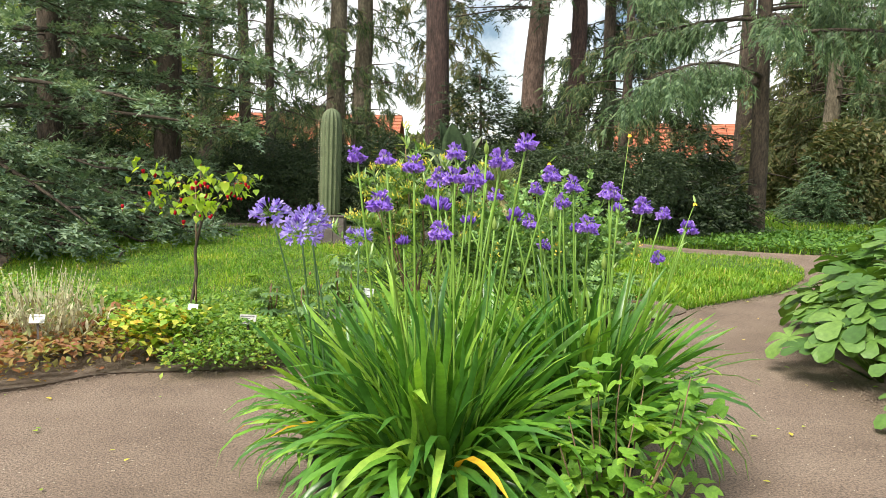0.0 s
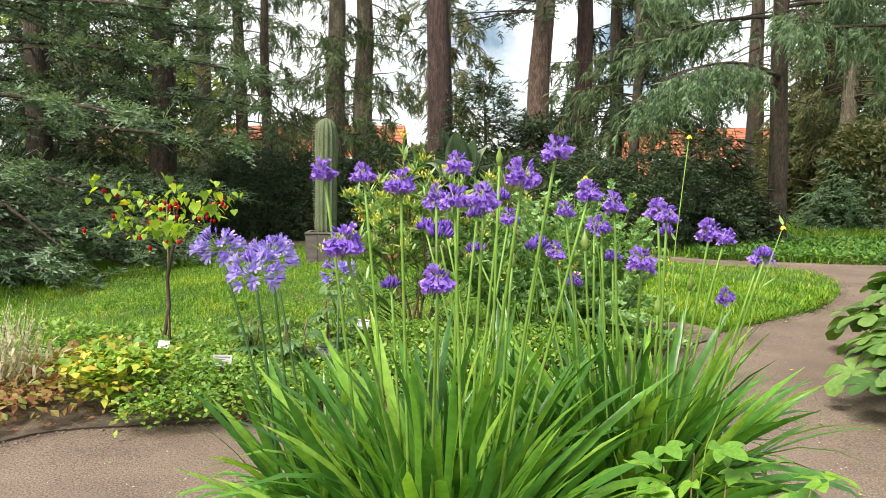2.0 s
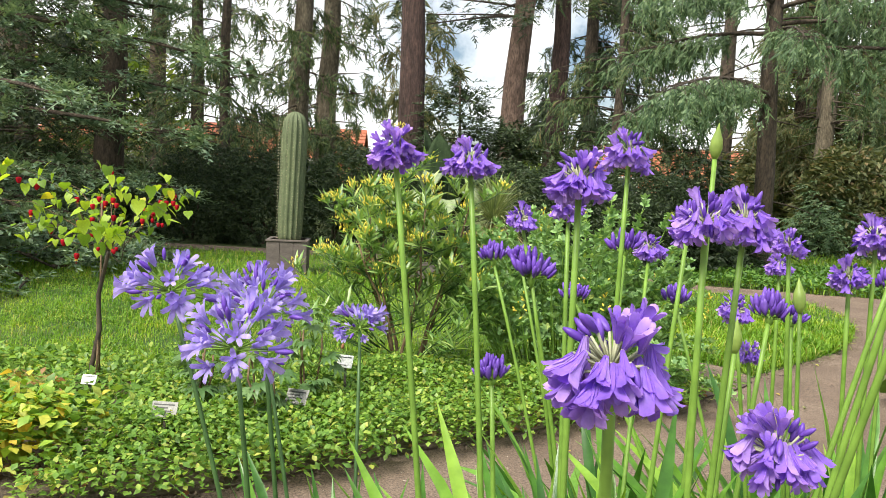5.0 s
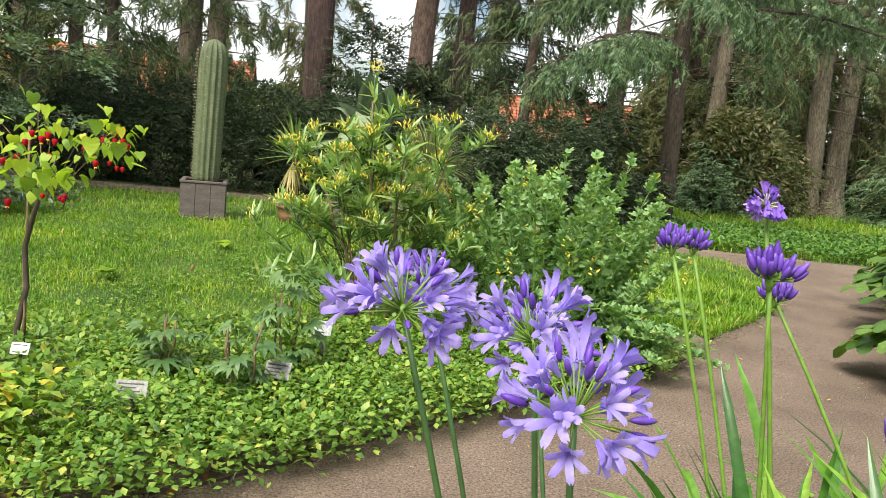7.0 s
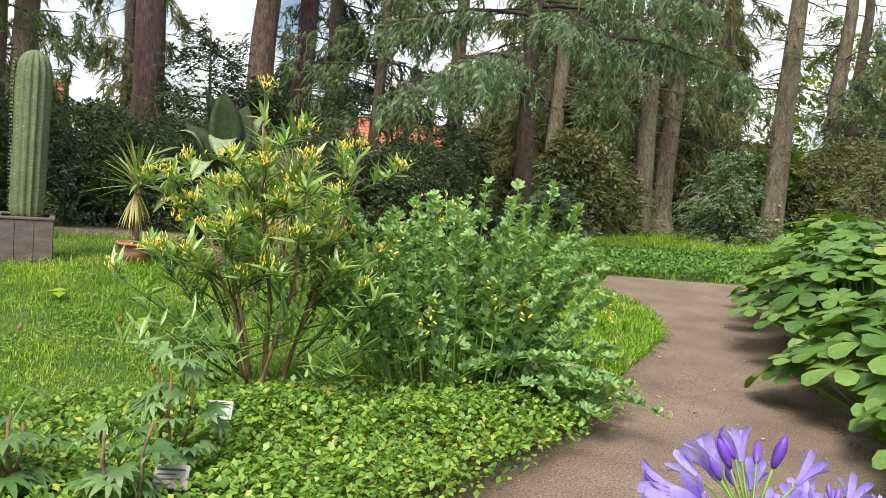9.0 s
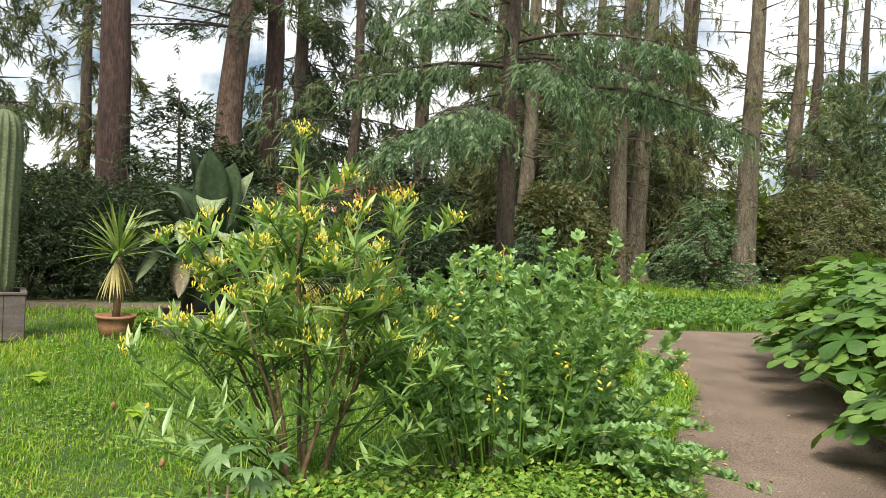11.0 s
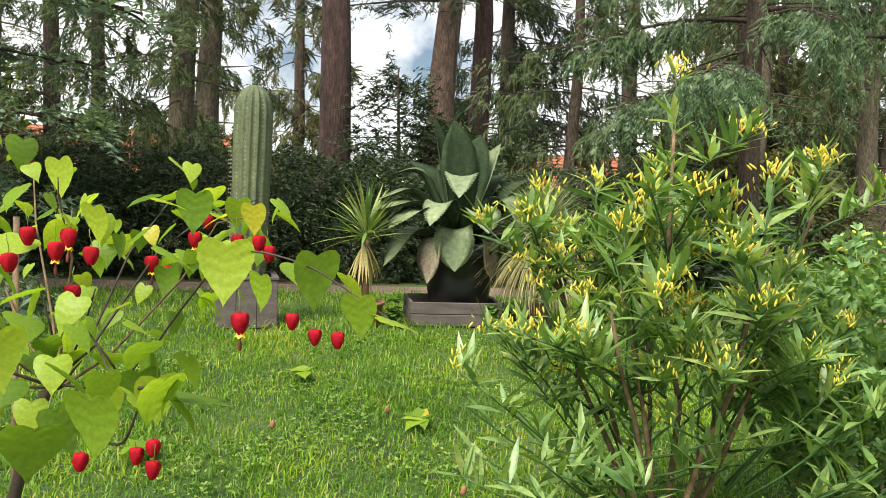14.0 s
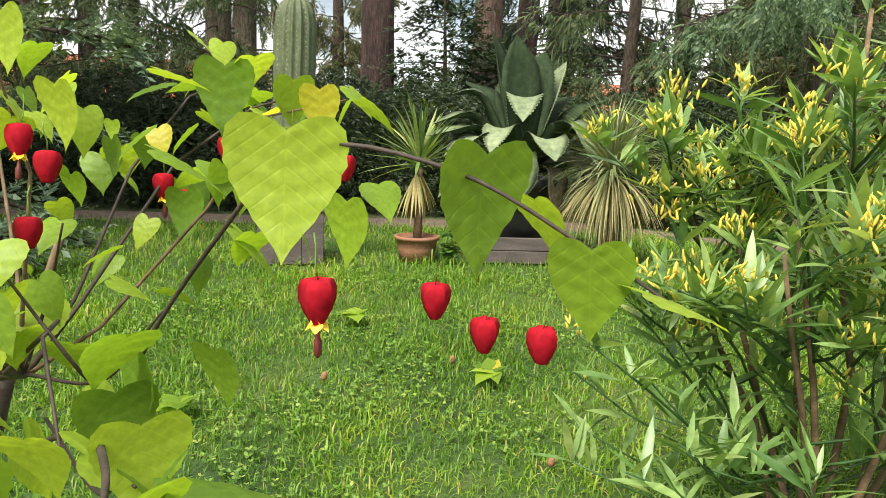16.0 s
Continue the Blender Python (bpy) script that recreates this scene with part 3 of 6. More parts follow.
def bent(p0, direction, length, sag, n=6, curl=0.0):
    d = np.array(direction, float)
    d /= np.linalg.norm(d)
    s = np.linspace(0, 1, n)[:, None]
    p = np.array(p0) + d * length * s
    p[:, 2] += (-sag * s[:, 0] ** 2 + curl * s[:, 0] ** 3) * length
    return p


def conifer(name, x, y, h, r, bark, needle, base=2.0, reach=2.6, limbs=46, sprays=26, lean=(0, 0), sag=0.35, template=None, size=(0.2, 0.42), top=None, label="", flare=1.25, bare=0, side=None, hang=0.25, drape=0, boughs=()):
    """A conifer: tapered trunk, sagging limbs and a crown of many small sprays; bare: how many dead snags on the trunk; boughs: great sweeping limbs (height, heading, length, sag)."""
    z0 = float(height(x, y)) - 0.1
    t = thing(name, (x, y, z0), label, "tree")
    zs = np.array([0, 0.25, 0.8, 2, 4, 6, 9, 12, h]) if h > 12.5 else np.linspace(0, h, 8)
    fr = zs / h
    wob = np.column_stack([lean[0] * zs + 0.05 * np.sin(zs * 0.9 + x), lean[1] * zs + 0.05 * np.cos(zs * 0.8 + y), zs])
    rad = r * (1 - 0.82 * fr) * np.where(zs < 0.5, flare - (flare - 1) * zs * 2, 1)
    part("trunk", mesh_of("trunk", *tube(wob, rad, 14), bark), t)
    top = h if top is None else top
    woods, twigs, P, Y, T, S = [], [], [], [], [], []
    for z, a, l, sg in boughs:
        o = np.array([lean[0] * z, lean[1] * z, z])
        pth = bent(o, (np.cos(radians(a)), np.sin(radians(a)), 0.12), l, sg, 9)
        woods.append(tube(pth, np.linspace(0.05, 0.008, 9), 6))
        for kx in range(int(l * 14)):
            u = (0.22 + 0.78 * rng.random()) * 8
            i0 = min(int(u), 7)
            p0 = pth[i0] + (pth[i0 + 1] - pth[i0]) * (u - i0)
            b = radians(a) + rng.choice([-1, 1]) * rng.uniform(0.2, 1.2)
            sub = bent(p0, (np.cos(b), np.sin(b), 0.1), rng.uniform(0.3, 0.9) * (1.15 - 0.06 * u), rng.uniform(0.35, 1.0), 5)
            twigs.append(tube(sub, np.linspace(0.009, 0.002, 5), 3))
            m = 8
            w_ = rng.uniform(0.3, 4, m)
            j0 = np.minimum(w_.astype(int), 3)
            q = sub[j0] + (sub[j0 + 1] - sub[j0]) * (w_ - j0)[:, None]
            q[:, 2] -= rng.random(m) ** 2 * 0.35
            P.append(q), Y.append(b - np.pi / 2 + rng.normal(0, 0.9, m)), T.append(rng.normal(-0.8, 0.5, m)), S.append(rng.uniform(0.18, 0.34, m))
    for i in range(limbs):
        s = ((i + rng.random()) / limbs) ** 1.7
        z = base + (top - base) * s
        a = rng.uniform(0, 2 * np.pi) if side is None else rng.uniform(*side)
        l = reach * (1 - 0.7 * (z - base) / (h - base + 0.1)) * rng.uniform(0.6, 1.15)
        o = np.array([lean[0] * z, lean[1] * z, z])
        pth = bent(o, (np.cos(a), np.sin(a), rng.uniform(-0.1, 0.25)), l, sag * rng.uniform(0.6, 1.4), 7, sag * 0.5)
        woods.append(tube(pth, np.linspace(0.012 + 0.012 * r / 0.2, 0.005, 7), 5))
        if drape and z < 9.5:
            for _ in range(drape):
                u = rng.uniform(0.3, 1.0) * 6
                i0 = min(int(u), 5)
                p0 = pth[i0] + (pth[i0 + 1] - pth[i0]) * (u - i0)
                b = a + rng.choice([-1, 1]) * rng.uniform(0.2, 1.3)
                hl = rng.uniform(0.25, 1.0) * hang * (0.5 + u / 12)
                out = rng.uniform(0.15, 0.55)
                s_ = np.linspace(0, 1, 5)[:, None]
                sub = p0 + np.array([np.cos(b), np.sin(b), 0]) * out * np.sqrt(s_) + np.array([0, 0, -1.0]) * hl * s_ ** 1.6
                if rng.random() < 0.5:
                    twigs.append(tube(sub, np.linspace(0.007, 0.002, 5), 3))
                m = int(5 + sprays * hl * 0.34)
                w_ = rng.uniform(0, 4, m)
                j0 = np.minimum(w_.astype(int), 3)
                q = sub[j0] + (sub[j0 + 1] - sub[j0]) * (w_ - j0)[:, None] + rng.normal(0, 0.035, (m, 3))
                P.append(q), Y.append(b - np.pi / 2 + rng.normal(0, 0.8, m)), T.append(rng.normal(-0.65, 0.5, m)), S.append(rng.uniform(*size, m) * 1.3)
            continue
        m = int(sprays * rng.uniform(0.6, 1.3) * (1.9 if z < 8.0 else 0.4))
        u = rng.uniform(0.12, 1.0, m) ** 0.8
        idx = u * 6
        i0 = np.minimum(idx.astype(int), 5)
        q = pth[i0] + (pth[i0 + 1] - pth[i0]) * (idx - i0)[:, None]
        q += rng.normal(0, 0.12, q.shape) * (1, 1, 1.3)
        q[:, 2] -= hang * 0.85 * rng.random(m) ** 1.5
        ang = a - np.pi / 2 + rng.choice([-1, 1], m) * rng.uniform(0.1, 1.25, m)
        P.append(q), Y.append(ang), T.append(rng.normal(-hang, 0.3, m)), S.append(rng.uniform(*size, m) * 1.15)
    for i in range(bare):
        z, a = rng.uniform(1.0, base + 2.5), rng.uniform(0, 6.3)
        woods.append(tube(bent((lean[0] * z, lean[1] * z, z), (np.cos(a), np.sin(a), -0.05), rng.uniform(0.6, 2.2), 0.2, 5), np.linspace(0.022, 0.004, 5), 4))
    for v, f in woods[:22]:
        part("limb", mesh_of("limb", v, f, M_BARK_DARK), t)
    fine = woods[22:] + twigs
    if fine:
        part("twig", mesh_of("twig", *merge([(v, [list(q) for q in f]) for v, f in fine]), M_BARK_DARK), t)["kind"] = "stuff"
    if P:
        P, Y, T, S = np.concatenate(P), np.concatenate(Y), np.concatenate(T), np.concatenate(S)
        part("crown", mesh_of("crown", *scatter({None: FRINGE, "weep": FRINGE_WEEP, "flat": FRINGE_FLAT}[template], P, Y, T, S), needle, False), t)["kind"] = "stuff"
    return t


SPR = "tall spruce with drooping green sprays and a bare lower trunk"
conifer("pine_tree", -0.83, 18.24, 17, 0.34, M_BARK_RED, M_NEEDLE_DARK, 9, 3.2, 30, 26, label="tall conifer with thick reddish-brown trunk", bare=6)
conifer("pine_tree", 1.45, 21.2, 18, 0.36, M_BARK_PINE, M_NEEDLE_DARK, 5.5, 3.4, 26, 30, lean=(0.045, 0), label="leaning pine with pale pinkish bark", side=(1.2, 5.0))
conifer("spruce_tree", 2.95, 24.0, 18, 0.33, M_BARK_RED, M_NEEDLE, 7, 2.6, 34, 26, label="tall straight brown conifer trunk behind the hedge")
conifer("spruce_tree", -4.23, 21.9, 18, 0.32, M_BARK_GREY, M_NEEDLE, 2.4, 1.6, 56, 16, lean=(0.01, 0), label="tall grey-brown conifer clothed in thin green sprays", template="weep", size=(0.14, 0.28), hang=0.9, drape=9, sag=0.6)
conifer("spruce_tree", -4.45, 26.8, 18, 0.40, M_BARK_GREY, M_NEEDLE, 2.6, 1.9, 52, 16, lean=(0.012, 0), label="tall grey-brown conifer clothed in thin green sprays", template="weep", size=(0.16, 0.32), hang=0.9, drape=9, sag=0.6)
conifer("spruce_tree", -8.97, 21.0, 17, 0.42, M_BARK_DARK, M_NEEDLE, 2.2, 2.8, 50, 20, label="dark-trunked spruce with dense lower limbs")
conifer("spruce_tree", -6.78, 21.2, 16, 0.20, M_BARK_DARK, M_NEEDLE, 2.0, 1.9, 54, 16, label="slender spruce with fine hanging twigs", template="weep", size=(0.14, 0.28), hang=0.7, drape=9, sag=0.5)
conifer("spruce_tree", -4.6, 16.95, 13, 0.13, M_BARK_DARK, M_NEEDLE, 2.0, 1.4, 40, 14, label="slender young spruce with fine twigs", template="weep", size=(0.13, 0.26), hang=0.6, drape=9)
conifer("spruce_tree", 3.79, 18.3, 13, 0.14, M_BARK_DARK, M_NEEDLE, 2.4, 2.0, 54, 18, label="slender spruce with shaggy drooping sprays", template="weep", size=(0.13, 0.26), hang=0.8, drape=11)
conifer("young_fir", 0.3, 17.4, 3.5, 0.07, M_BARK_DARK, M_NEEDLE_DARK, 0.9, 1.3, 26, 22, label="dark young fir with tiered limbs behind the hedge", template="flat", sag=0.1, hang=0.05)
conifer("young_fir", 1.6, 18.2, 2.7, 0.09, M_BARK_DARK, M_NEEDLE_DARK, 0.6, 1.5, 30, 24, label="dark young fir with tiered limbs behind the hedge", template="flat", sag=0.1, hang=0.05)
conifer("spruce_tree", 4.2, 26.5, 18, 0.28, M_BARK_DARK, M_NEEDLE_DARK, 3.4, 3.0, 66, 13, label="dense dark spruce with heavy limbs", template="weep", size=(0.18, 0.36), hang=1.3, drape=16)
conifer("spruce_tree", 6.39, 16.34, 17, 0.20, M_BARK_DARK, M_NEEDLE_FRESH, 4.6, 2.4, 24, 26, label="dark-trunked spruce with great drooping green boughs", template="weep", size=(0.15, 0.28), hang=1.0, drape=12, bare=14, boughs=((4.3, -47, 4.2, 0.30), (3.5, -125, 5.3, 0.22), (3.3, -145, 3.9, 0.24), (5.2, -60, 3.4, 0.25), (5.3, -140, 3.6, 0.25), (4.6, -100, 3.0, 0.3), (4.7, 165, 3.2, 0.3), (4.9, -20, 3.6, 0.3)))
conifer("spruce_tree", 10.4, 23.2, 18, 0.27, M_BARK_GREY, M_NEEDLE, 3.6, 2.4, 36, 12, label=SPR, template="weep", size=(0.16, 0.32), hang=1.0, drape=9, bare=18)
conifer("spruce_tree", 13.15, 22.5, 17, 0.30, M_BARK_GREY, M_NEEDLE, 4.2, 2.6, 27, 20, label=SPR, template="weep", size=(0.15, 0.28), hang=1.2, drape=10, bare=22)
conifer("spruce_tree", 14.5, 23.4, 18, 0.33, M_BARK_GREY, M_NEEDLE_OLIVE, 4.4, 2.6, 30, 12, lean=(0.02, 0), label="spruce with a pale flaring foot", bare=24, flare=1.7, template="weep", size=(0.16, 0.32), hang=1.0, drape=8)
conifer("spruce_tree", 18.6, 23.1, 18, 0.40, M_BARK_GREY, M_NEEDLE_OLIVE, 5.0, 3.0, 24, 16, label="tall bare-trunked spruce with thin dead twigs", bare=34)
conifer("spruce_tree", 17.2, 30.5, 18, 0.34, M_BARK_GREY, M_NEEDLE_OLIVE, 4.0, 2.4, 30, 12, label=SPR, bare=20, template="weep", size=(0.16, 0.3), hang=1.0, drape=8)
conifer("spruce_tree", 24.5, 27.0, 18, 0.4, M_BARK_GREY, M_NEEDLE, 2.0, 4.0, 36, 17, label=SPR, bare=6)
conifer("spruce_tree", 24.0, 19.5, 18, 0.4, M_BARK_GREY, M_NEEDLE, 3.0, 3.8, 36, 17, label=SPR, bare=6)
conifer("spruce_tree", 20.0, 32.0, 18, 0.4, M_BARK_DARK, M_NEEDLE, 1.0, 4.4, 36, 17, label=SPR)
conifer("spruce_tree", 10.5, 33.0, 18, 0.4, M_BARK_DARK, M_NEEDLE_OLIVE, 2.0, 4.4, 36, 17, label=SPR)
conifer("spruce_tree", -13.5, 24.0, 18, 0.4, M_BARK_DARK, M_NEEDLE, 1.5, 4.2, 42, 17, label="dense green spruce at the garden's edge")
conifer("spruce_tree", -11.5, 30.0, 18, 0.4, M_BARK_DARK, M_NEEDLE_OLIVE, 1.5, 4.0, 36, 17, label="dense green spruce at the garden's edge")
conifer("spruce_tree", -10.0, 16.8, 17, 0.32, M_BARK_DARK, M_NEEDLE_DARK, 2.5, 3.4, 70, 26, label="dark dense spruce behind the cedar", hang=0.3)
conifer("spruce_tree", -13.5, 15.0, 17, 0.32, M_BARK_DARK, M_NEEDLE_DARK, 2.0, 3.6, 60, 24, label="dark dense spruce behind the cedar", hang=0.3)
for fx, fy, fr, mt in ((-15.5, 34, 0.34, M_NEEDLE), (-2.2, 34, 0.26, M_NEEDLE_OLIVE), (12.0, 29, 0.3, M_NEEDLE_OLIVE), (15.2, 36, 0.36, M_NEEDLE), (21.5, 30, 0.34, M_NEEDLE_OLIVE), (11.6, 26.4, 0.22, M_NEEDLE_OLIVE), (13.6, 27.6, 0.24, M_NEEDLE_OLIVE), (16.4, 26.0, 0.24, M_NEEDLE_OLIVE), (19.6, 28.0, 0.3, M_NEEDLE_OLIVE), (-11.6, 21.5, 0.3, M_NEEDLE_DARK), (25.4, 27.0, 0.3, M_NEEDLE), (30.3, 29.0, 0.3, M_NEEDLE), (28.1, 25.0, 0.3, M_NEEDLE), (33.3, 33.0, 0.3, M_NEEDLE)):
    conifer("spruce_tree", fx, fy, 18, fr, M_BARK_DARK, mt, 2.0, 2.8, 54, 14, label="distant spruce clothed in hanging sprays almost to the ground", template="weep", size=(0.26, 0.5), hang=1.1, drape=7, sag=0.5, bare=8)
# low shrubby spruces under the tall ones
for (sx, sy, sh, sr, mt) in ((11.6, 22.0, 1.9, 1.7, M_NEEDLE_OLIVE), (14.9, 20.6, 2.3, 1.9, M_NEEDLE_FRESH), (9.4, 20.6, 1.2, 1.4, M_NEEDLE_FRESH), (20.5, 21.0, 2.6, 2.0, M_NEEDLE_OLIVE), (4.5, 15.0, 1.4, 1.3, M_NEEDLE_DARK), (5.5, 18.0, 2.0, 1.3, M_NEEDLE_DARK), (5.5, 15.6, 0.45, 1.0, M_NEEDLE_DARK)):
    conifer("young_spruce", sx, sy, sh + 0.6, 0.07, M_BARK_DARK, mt, 0.15, sr, 42, 14, label="low spreading young spruce under taller trees", size=(0.2, 0.42), sag=0.2)
# the broad blue-green cedar whose limbs sweep low over the lawn
cedar = conifer("cedar_tree", -9.0, 10.2, 16, 0.5, M_BARK_DARK, M_NEEDLE_BLUE, 5.2, 5.5, 44, 60, label="broad blue-green cedar with low sweeping limbs", template="flat", size=(0.25, 0.5), sag=0.25, hang=0.05)
ced_w, P, Y, T, S = [], [], [], [], []
for z, ang, l, sg in ((4.3, 10, 6.2, 0.12), (3.7, -6, 5.6, 0.12), (3.2, 2, 6.6, 0.16), (2.7, 20, 5.8, 0.12), (2.4, -14, 5.6, 0.15), (2.0, 4, 6.4, 0.13), (1.7, -22, 5.4, 0.12), (1.5, 14, 5.6, 0.1), (1.5, -12, 6.0, 0.22), (1.3, -28, 5.4, 0.22), (1.2, -3, 5.6, 0.2), (1.1, -20, 5.6, 0.2), (1.6, -36, 5.6, 0.22), (0.9, -12, 5.2, 0.17), (0.9, -30, 5.0, 0.17), (2.2, -40, 5.6, 0.2), (1.3, 6, 5.4, 0.2), (4.9, -12, 5.6, 0.1), (5.4, 6, 5.8, 0.1), (3.0, -30, 5.0, 0.1), (0.75, -22, 5.0, 0.12), (1.0, -8, 5.4, 0.15), (0.7, -34, 5.0, 0.11), (1.7, -26, 5.8, 0.24), (0.6, -2, 4.8, 0.09), (3.9, 30, 5.5, 0.1), (5.8, -4, 6.4, 0.1), (6.2, 14, 6.2, 0.1), (6.6, 0, 6.0, 0.1), (6.0, 26, 6.0, 0.1), (7.0, 8, 6.0, 0.12), (5.0, 22, 6.0, 0.1), (4.6, 38, 6.0, 0.1), (7.4, 22, 5.6, 0.1), (6.8, 36, 5.6, 0.1)):
    a = radians(ang)
    pth = bent((0, 0, z), (np.cos(a), np.sin(a), 0.08 if z > 1.75 else 0.02), l, sg, 9)
    part("limb", mesh_of("limb", *tube(pth, np.linspace(0.07, 0.012, 9), 6), M_BARK_DARK), cedar)
    for kx in range(15):
        u = 0.18 + 0.82 * (kx + rng.random()) / 15
        i0 = min(int(u * 8), 7)
        p0 = pth[i0] + (pth[i0 + 1] - pth[i0]) * (u * 8 - i0)
        b = a + rng.choice([-1, 1]) * rng.uniform(0.35, 1.1)
        sub = bent(p0, (np.cos(b), np.sin(b), 0.04), rng.uniform(0.5, 1.3) * (1.2 - 0.6 * u), 0.25, 5)
        ced_w.append(tube(sub, np.linspace(0.02, 0.004, 5), 4))
        m = 20
        w = rng.uniform(0, 4, m)
        j0 = np.minimum(w.astype(int), 3)
        q = sub[j0] + (sub[j0 + 1] - sub[j0]) * (w - j0)[:, None] + rng.normal(0, 0.04, (m, 3))
        P.append(q), Y.append(b - np.pi / 2 + rng.uniform(-1.0, 1.0, m)), T.append(rng.normal(0.05, 0.3, m)), S.append(rng.uniform(0.2, 0.4, m))
part("twig", mesh_of("twig", *merge([(v, [list(q) for q in f]) for v, f in ced_w]), M_BARK_DARK), cedar)["kind"] = "stuff"
part("sweeping_foliage", mesh_of("sweeping_foliage", *scatter(FRINGE_FLAT, np.concatenate(P), np.concatenate(Y), np.concatenate(T), np.concatenate(S)), M_NEEDLE_BLUE, False), cedar)["kind"] = "stuff"


# ---- hedge, shrubs and the houses beyond ----
LEAF = blade(1, 0.5, 2, 15, -15, 0.15, OVAL)


def leafy_mass(name, boxes, n, size, mat, label, category, template=LEAF, core=None):
    """A shrub or hedge: crooked stems inside and a shell of leaves over lumpy mounds (x, y, z, rx, ry, rz)."""
    t = thing(name, (boxes[0][0], boxes[0][1], float(height(boxes[0][0], boxes[0][1]))), label, category)
    o = np.array(t.matrix_world.translation)
    P, N = [], []
    stems = []
    tot = sum(b[3] * b[5] for b in boxes)
    for x, y, z, rx, ry, rz in boxes:
        m = int(n * rx * rz / tot)
        d = rng.normal(size=(m, 3))
        d /= np.linalg.norm(d, axis=1)[:, None]
        lump = np.array([1 + 0.22 * noise.noise((a[0] * 2.5 + x, a[1] * 2.5 + y, a[2] * 2.5)) for a in d])
        rr = lump * rng.uniform(0.55, 1.04, m) ** 0.4
        P.append(np.array([x, y, z]) + d * rr[:, None] * (rx, ry, rz) - o)
        N.append(d)
        for _ in range(5):
            e = rng.normal(size=3) * 0.5
            stems.append(tube(np.linspace((x - o[0], y - o[1], -0.05), (x + e[0] * rx - o[0], y + e[1] * ry - o[1], z - o[2] + abs(e[2]) * rz), 5) + rng.normal(0, 0.02, (5, 3)), np.linspace(0.03, 0.008, 5), 5))
    P, N = np.concatenate(P), np.concatenate(N)
    keep = P[:, 2] > 0.02
    P, N = P[keep], N[keep]
    for v, f in stems:
        part("stem", mesh_of("stem", v, f, M_BARK_DARK), t)
    part("foliage", mesh_of("foliage", *scatter(template, P, yaw_of(N) + rng.normal(0, 0.7, len(P)), np.arcsin(np.clip(N[:, 2], -1, 1)) * 0.6 + rng.normal(0, 0.4, len(P)), rng.uniform(*size, len(P)), rng.normal(0, 0.6, len(P))), mat, False), t)["kind"] = "stuff"
    return t


for i, hx in enumerate(np.arange(-4.2, 3.4, 1.25)):
    hh = 1.72 + 0.25 * noise.noise((hx, 2.0, 0.0))
    leafy_mass("yew_hedge", [(hx, 14.1, 0.7, 0.95, 0.8, 0.85), (hx + 0.3, 14.3, 1.05 + 0.2, 0.85, 0.75, hh - 1.1)], 4200, (0.11, 0.22), M_NEEDLE_DARK, "dense dark green yew hedge behind the back path", "hedge", TUFT)
for sx, sy, sz, rr, mt in ((-6.2, 15.2, 0.5, 1.3, M_NEEDLE_DARK), (-8.4, 15.8, 0.6, 1.4, M_NEEDLE_DARK), (-4.9, 16.6, 0.5, 1.2, M_NEEDLE_DARK), (-10.6, 16.2, 0.8, 1.5, M_NEEDLE_DARK)):
    leafy_mass("evergreen_shrub", [(sx, sy, sz, rr, rr * 0.8, sz + 0.2)], 3600, (0.16, 0.3), mt, "dark rounded evergreen shrub beneath the trees", "shrub", TUFT)
for sx, sy, sz, rr in ((-16, 33, 3.5, 4.5), (-22, 28, 4.5, 5.5), (18, 38, 4, 4.0), (24, 40, 4.5, 6), (34, 34, 5, 6), (33, 22, 3.5, 5), (2, 40, 1.3, 3.5), (-3.5, 38, 1.3, 4), (21, 26, 1.6, 2.0)):
    leafy_mass("broadleaf_tree", [(sx, sy, sz, rr, rr * 0.8, sz)], 3000, (0.3, 0.55), M_LEAF_FAR, "sunlit broadleaf thicket beyond the conifers", "tree")
for sx, sy, sz, rx, rz, mt in ((11.2, 27, 1.4, 2.0, 2.2, M_NEEDLE_OLIVE), (13, 29, 2.0, 3.4, 2.6, M_NEEDLE_OLIVE), (18, 29, 2.2, 3.4, 2.8, M_NEEDLE), (9.0, 30, 0.5, 2.4, 1.1, M_NEEDLE_DARK), (12.5, 32, 0.6, 2.6, 1.2, M_NEEDLE_OLIVE), (-8.5, 30, 0.6, 3.0, 1.3, M_NEEDLE_DARK), (-13, 30, 0.6, 3.0, 1.3, M_NEEDLE_DARK), (23, 24, 1.6, 2.6, 2.2, M_NEEDLE_OLIVE), (17.5, 26.5, 0.9, 2.2, 1.4, M_NEEDLE_DARK), (21.5, 27, 1.2, 2.2, 1.9, M_NEEDLE_DARK), (12, 23, 0.8, 1.6, 1.5, M_NEEDLE_OLIVE), (10.2, 21.0, 1.0, 1.3, 1.8, M_NEEDLE_OLIVE), (28, 24, 2.5, 3.5, 3.0, M_NEEDLE)):
    leafy_mass("spruce_thicket", [(sx, sy, sz, rx, rx * 0.6, rz)], 2400, (0.3, 0.6), mt, "brownish-green spruce thicket under the tall trunks", "shrub", TUFT)
for sx, sy in ((-14, 7), (-14, 0), (-13, -8), (-6, -12), (2, -13), (9, -12), (14, -6), (15, 2), (17, 9)):
    leafy_mass("border_shrub", [(sx, sy, 1.4, 3.2, 2.6, 1.8)], 1300, (0.25, 0.4), M_LEAF_FAR, "broad green shrub closing off the garden", "shrub")


